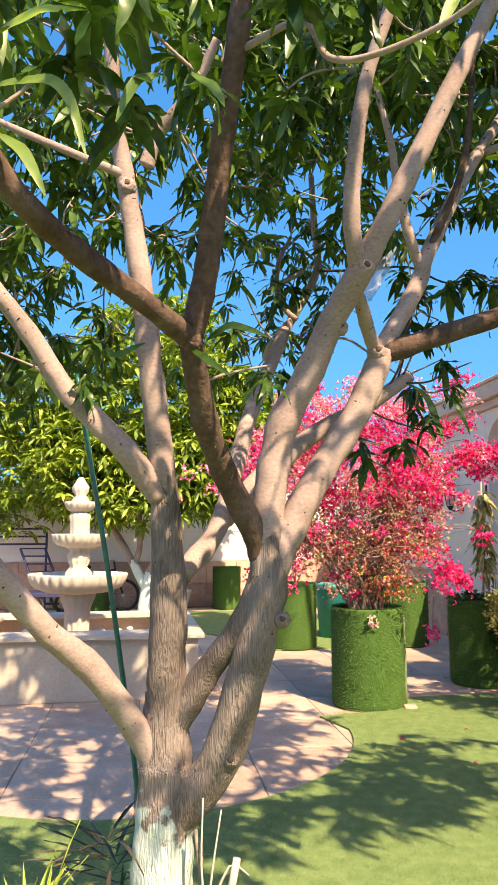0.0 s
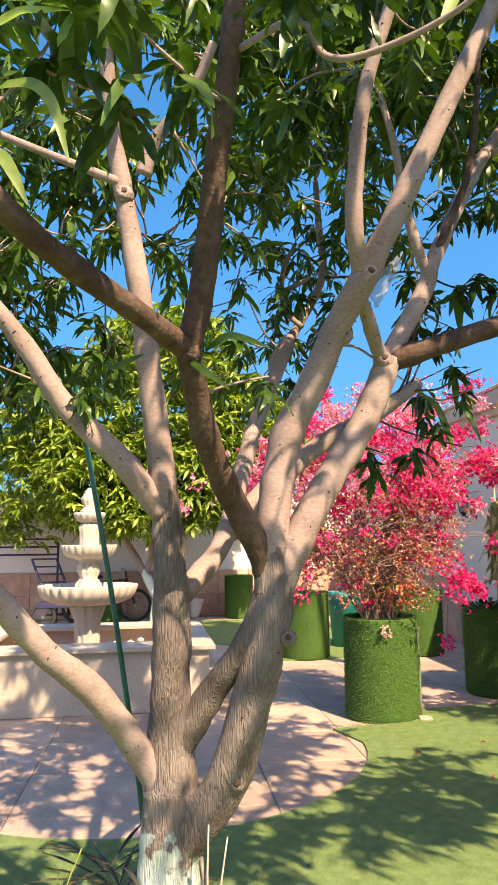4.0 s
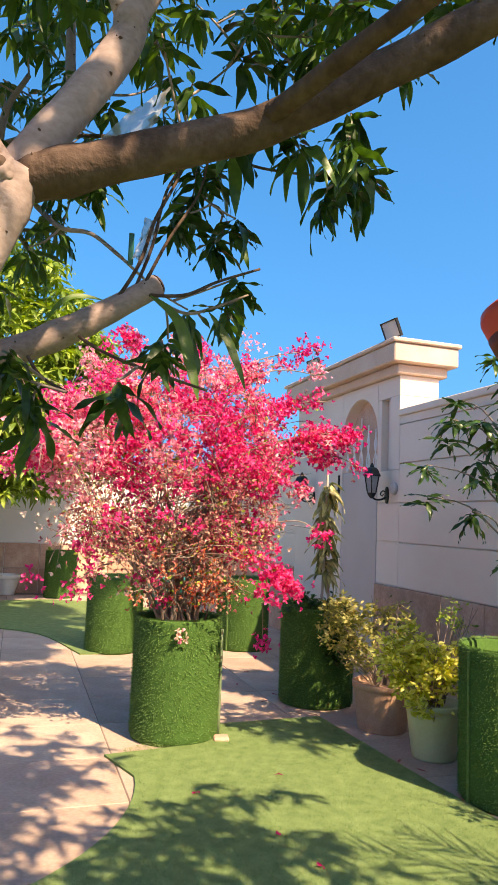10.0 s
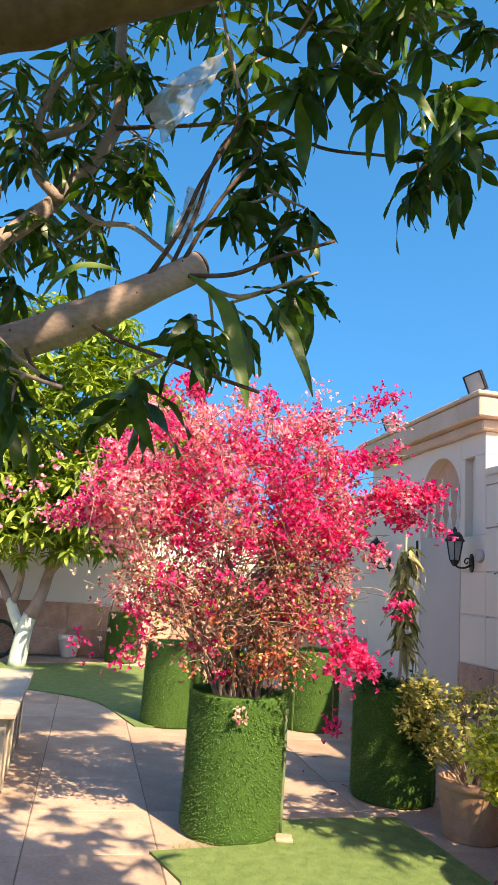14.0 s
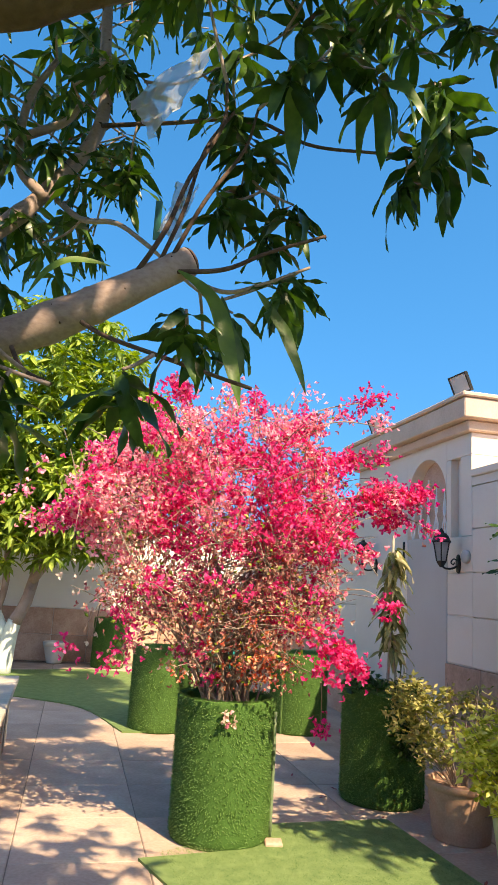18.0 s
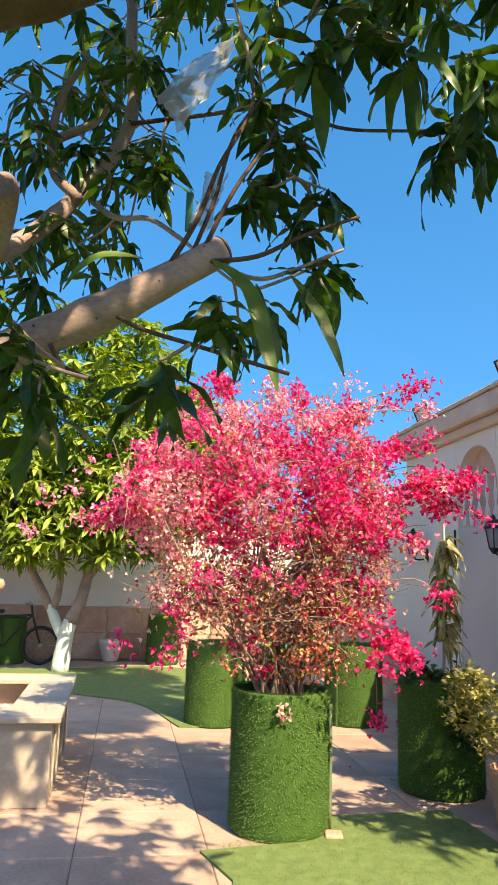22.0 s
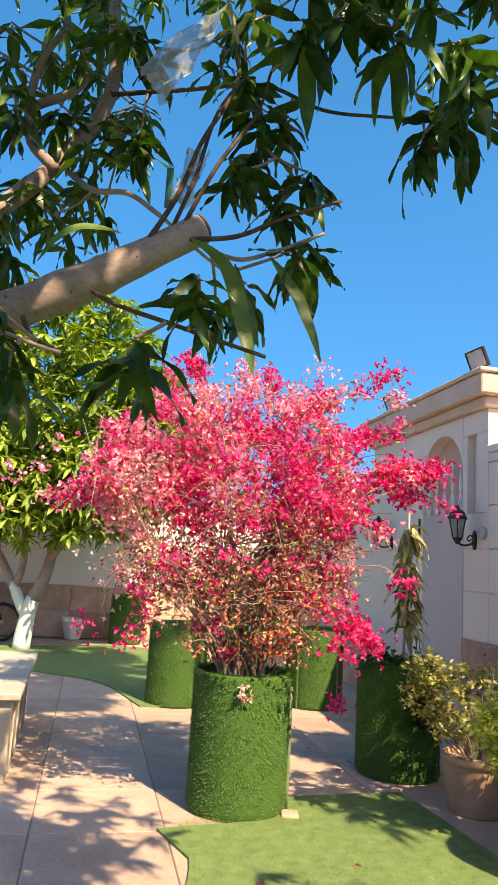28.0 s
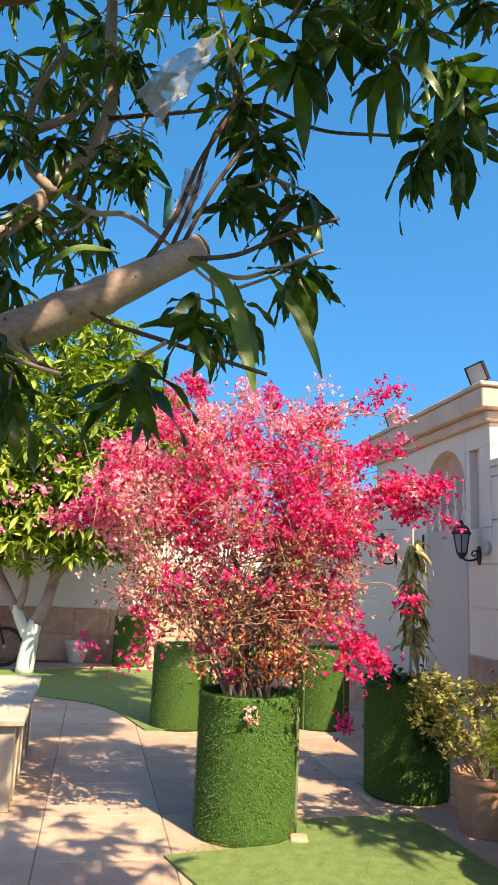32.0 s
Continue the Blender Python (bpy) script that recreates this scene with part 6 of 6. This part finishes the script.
bag("torn clear plastic bag caught in the branches", ((0.472, 2.75, 2.395), (0.649, 2.75, 2.564), (0.61, 2.75, 2.45), (0.534, 2.75, 2.318)))
bag("clear plastic bag tied round a twig", ((0.606, 2.6, 2.13), (0.638, 2.6, 2.12), (0.612, 2.6, 2.025), (0.583, 2.6, 2.03)))
tie = thing("green_tie", (0.576, 2.6, 2.055), "short green plastic tie on a twig", "tie")
part("strip", boxed(-0.006, 0.006, -0.002, 0.002, -0.04, 0.035, bevel=0.001), M_GREENPOLE, tie)
hose = thing("green_hose", (0, 0, 0), "dark green hose slung from the branches to the ground", "hose")
part("tube", tube(bmesh.new(), [(-0.52, 2.2, 1.9), (-0.489, 2.2, 1.722), (-0.412, 2.2, 1.324), (-0.349, 2.2, 0.954), (-0.291, 2.2, 0.584), (-0.26, 2.2, 0.2), (-0.25, 2.2, 0.0)], 0.0085, 0.0085, 8, 5), M_GREENPOLE, hose, smooth=True)

# ---- far corner: bin, planters, bikes, cart ----
bin_ob = thing("bin", (0.8, 9.75, 0), "teal plastic bin behind the bougainvillea planter", "bin")
part("body", lathe([(0.17, 0.0), (0.22, 0.66), (0.235, 0.68), (0.235, 0.7), (0.21, 0.7), (0.2, 0.6)], 28), M_TEAL, bin_ob, smooth=True)
part("rim", lathe([(0.236, 0.64), (0.25, 0.66), (0.25, 0.71), (0.236, 0.72)], 28), M_TEAL, bin_ob, smooth=True)
for x, y, h in ((-3.35, 13.0, 0.72), (-0.95, 13.55, 0.78), (-5.9, 13.2, 0.8)):
    barrel((x, y, 0), h, 0.27, "dark turf-wrapped planter by the back wall", 5000)
bush("red_geranium", (-5.9, 13.2, 0.76), (((0, 0, 0.12), (0.2, 0.2, 0.1), 30),), M_HOT, "small red-flowered plant in a turf planter", seed=31, stems_n=4)


def wheel(parent, x, z, r, y=0.0):
    w = part("wheel", lathe([(0.02, -0.03), (0.03, -0.02), (0.03, 0.02), (0.02, 0.03)], 14), M_CHROME, parent)
    w.matrix_basis = pose(x, y, z, 90, 0, 0)
    bm = bmesh.new()
    n = 32
    ring = [[bm.verts.new(((r + 0.028 * math.cos(b)) * math.cos(2 * math.pi * i / n), (r + 0.028 * math.cos(b)) * math.sin(2 * math.pi * i / n), 0.028 * math.sin(b))) for b in [k * math.pi / 4 for k in range(8)]] for i in range(n)]
    for i in range(n):
        for k in range(8):
            bm.faces.new((ring[i][k], ring[(i + 1) % n][k], ring[(i + 1) % n][(k + 1) % 8], ring[i][(k + 1) % 8]))
    part("tyre", bm, M_RUBBER, w, smooth=True)
    bm = bmesh.new()
    for i in range(14):
        a = i * 2 * math.pi / 14
        tube(bm, [(0.02 * math.cos(a), 0.02 * math.sin(a), 0), (r * math.cos(a), r * math.sin(a), 0)], 0.003, 0.003, 4, 1, straight=True)
    part("spoke_set", bm, M_CHROME, w, kind="stuff")


bike = thing("bicycle", (-3.75, 12.6, 0), "dark bicycle parked near the back wall", "bicycle", turn=12)
wheel(bike, 0, 0.3, 0.27)
wheel(bike, 1.0, 0.3, 0.27)
for pts in ([(0, 0, 0.3), (0.35, 0, 0.72), (0.85, 0, 0.76)], [(0.35, 0, 0.72), (0.45, 0, 0.3), (0.85, 0, 0.76)], [(0, 0, 0.3), (0.45, 0, 0.3)], [(1.0, 0, 0.3), (0.85, 0, 0.76), (0.82, 0, 0.92)]):
    part("frame_tube", tube(bmesh.new(), pts, 0.018, 0.018, 8, 1, straight=True), M_BLACK, bike)
part("saddle", boxed(0.2, 0.42, -0.06, 0.06, 0.78, 0.84, bevel=0.02), M_RUBBER, bike)
part("handlebar", tube(bmesh.new(), [(0.75, -0.25, 0.95), (0.84, 0, 0.92), (0.75, 0.25, 0.95)], 0.014, 0.014, 8, 4), M_CHROME, bike)
cart = thing("hand_cart", (-4.4, 11.9, 0), "blue steel hand cart leaning by the back wall", "cart", turn=12)
for x in (0.0, 0.42):
    part("rail", tube(bmesh.new(), [(x, 0.25, 1.15), (x + 0.3, -0.05, 0.5), (x + 0.55, -0.2, 0.4)], 0.022, 0.022, 8, 1, straight=True), M_BLUECART, cart)
for k in range(6):
    t = k / 5
    part("crossbar", tube(bmesh.new(), [(0.3 * t, 0.25 - 0.3 * t, 1.15 - 0.65 * t), (0.42 + 0.3 * t, 0.25 - 0.3 * t, 1.15 - 0.65 * t)], 0.014, 0.014, 8, 1, straight=True), M_BLUECART, cart)
part("axle", tube(bmesh.new(), [(0.3, 0.0, 0.22), (0.72, 0.0, 0.22)], 0.02, 0.02, 8, 1, straight=True), M_BLUECART, cart)
part("tray", boxed(0.2, 0.95, -0.45, 0.1, 0.36, 0.44, bevel=0.01), M_BLUECART, cart)
wheel(cart, 0.85, 0.22, 0.19)
wheel(cart, 0.3, 0.22, 0.19, -0.4)
bar_frame = thing("clothes_rack", (-5.3, 12.6, 0), "blue steel rack with horizontal rails", "rack", turn=12)
for x in (0.0, 1.1):
    part("post", tube(bmesh.new(), [(x, 0, 0), (x, 0, 1.5)], 0.022, 0.022, 8, 1, straight=True), M_BLUECART, bar_frame)
for z in (1.22, 1.36, 1.5):
    part("rail", tube(bmesh.new(), [(0, 0, z), (1.1, 0, z)], 0.018, 0.018, 8, 1, straight=True), M_BLUECART, bar_frame)
scooter = thing("scooter", (-7.6, 12.2, 0), "pale scooter with dark seat parked in the sun", "scooter", turn=12)
wheel(scooter, 0, 0.25, 0.21)
wheel(scooter, 1.15, 0.25, 0.21)
bm = bmesh.new()
bmesh.ops.create_icosphere(bm, subdivisions=3, radius=1)
for v in bm.verts:
    v.co = Vector((0.25 + v.co.x * 0.5, v.co.y * 0.16, 0.55 + v.co.z * 0.22 + 0.1 * v.co.x * v.co.x))
part("body", bm, M_WHITEPOT, scooter, smooth=True)
part("seat", boxed(-0.15, 0.55, -0.12, 0.12, 0.76, 0.88, bevel=0.04), M_RUBBER, scooter)
part("front_shield", tube(bmesh.new(), [(1.1, 0, 0.3), (0.95, 0, 0.7), (0.85, 0, 1.05)], 0.1, 0.06, 10, 3), M_WHITEPOT, scooter, smooth=True)
part("handlebar", tube(bmesh.new(), [(0.8, -0.3, 1.1), (0.86, 0, 1.06), (0.8, 0.3, 1.1)], 0.02, 0.02, 8, 3), M_BLACK, scooter)
ball = thing("hanging_pot", (-2.85, 11.0, 1.16), "small round orange clay pot hanging in the far tree", "pot")
part("bowl", lathe([(0.03, 0), (0.08, 0.04), (0.09, 0.1), (0.06, 0.16), (0.05, 0.16), (0.05, 0.12)], 24), M_TERRA, ball, smooth=True)
part("wire", tube(bmesh.new(), [(0, 0, 0.15), (0.01, 0, 0.5), (0.0, 0, 0.9)], 0.004, 0.004, 5, 2), M_BLACK, ball)


# ---- paving slabs, laid on the garden's axes ----
SLAB = boxed(0.003, 0.697, 0.003, 0.697, -0.045, 0.0, bevel=0.004)
slab_mesh = bpy.data.meshes.new("paving_slab")
SLAB.to_mesh(slab_mesh)
SLAB.free()
slab_mesh.materials.append(M_SLAB)
paving = setting("pavement", "pinkish stamped stone paving slabs with fine joints", "pavement")
rng = random.Random(77)
for i in range(-9, 0):
    for j in range(-14, 10):
        p = garden(i * 0.7 + 0.35, j * 0.7 + 0.35)
        if p.y < 2.6:
            continue
        ob = new("paving_slab", slab_mesh)
        ob.parent = paving
        ob.matrix_basis = Matrix.Translation((i * 0.7, j * 0.7, rng.uniform(-0.002, 0.001)))
part("paving_bed", boxed(-14, 0.0, -13, END, -0.06, -0.006), M_JOINT, paving, "dark joints between the slabs")
plinth_row(wall_east, -5.3, 0.53)
plinth_row(wall_east, 2.703, END)
plinth_row(wall_north, -9.0, 0.0, "u")

# loose pile on the lawn, finest where it is nearest
rng = random.Random(91)
verts, faces = [], []
while len(faces) < 150000:
    x, y = rng.uniform(-2.4, 2.75), rng.uniform(2.3, 6.35)
    if math.hypot(x + 0.9, y - 4.98) < 1.54 or x > 2.25 + (5.1 - y) * 0.29 or (x < 0.42 and y > 5.45) or y > 6.13 + (x - 1.14) * 0.26 or (x < 1.14 and y > 5.5 + (x - 0.42) * 0.8):
        continue
    a, k = rng.uniform(0, 6.28), rng.uniform(0.004, 0.011)
    dx, dy = math.cos(a) * 0.0022, math.sin(a) * 0.0022
    n = len(verts)
    verts += [(x - dy, y + dx, 0.013), (x + dy, y - dx, 0.013), (x + math.cos(a) * k, y + math.sin(a) * k, 0.014 + rng.uniform(0.002, 0.006))]
    faces.append((n, n + 1, n + 2))
pile = bpy.data.meshes.new("pile")
pile.from_pydata(verts, [], faces)
pile.materials.append(M_PILE)
ob = new("pile", pile)
ob.parent = near_lawn
tagged(ob, "short curled artificial grass blades", kind="stuff")
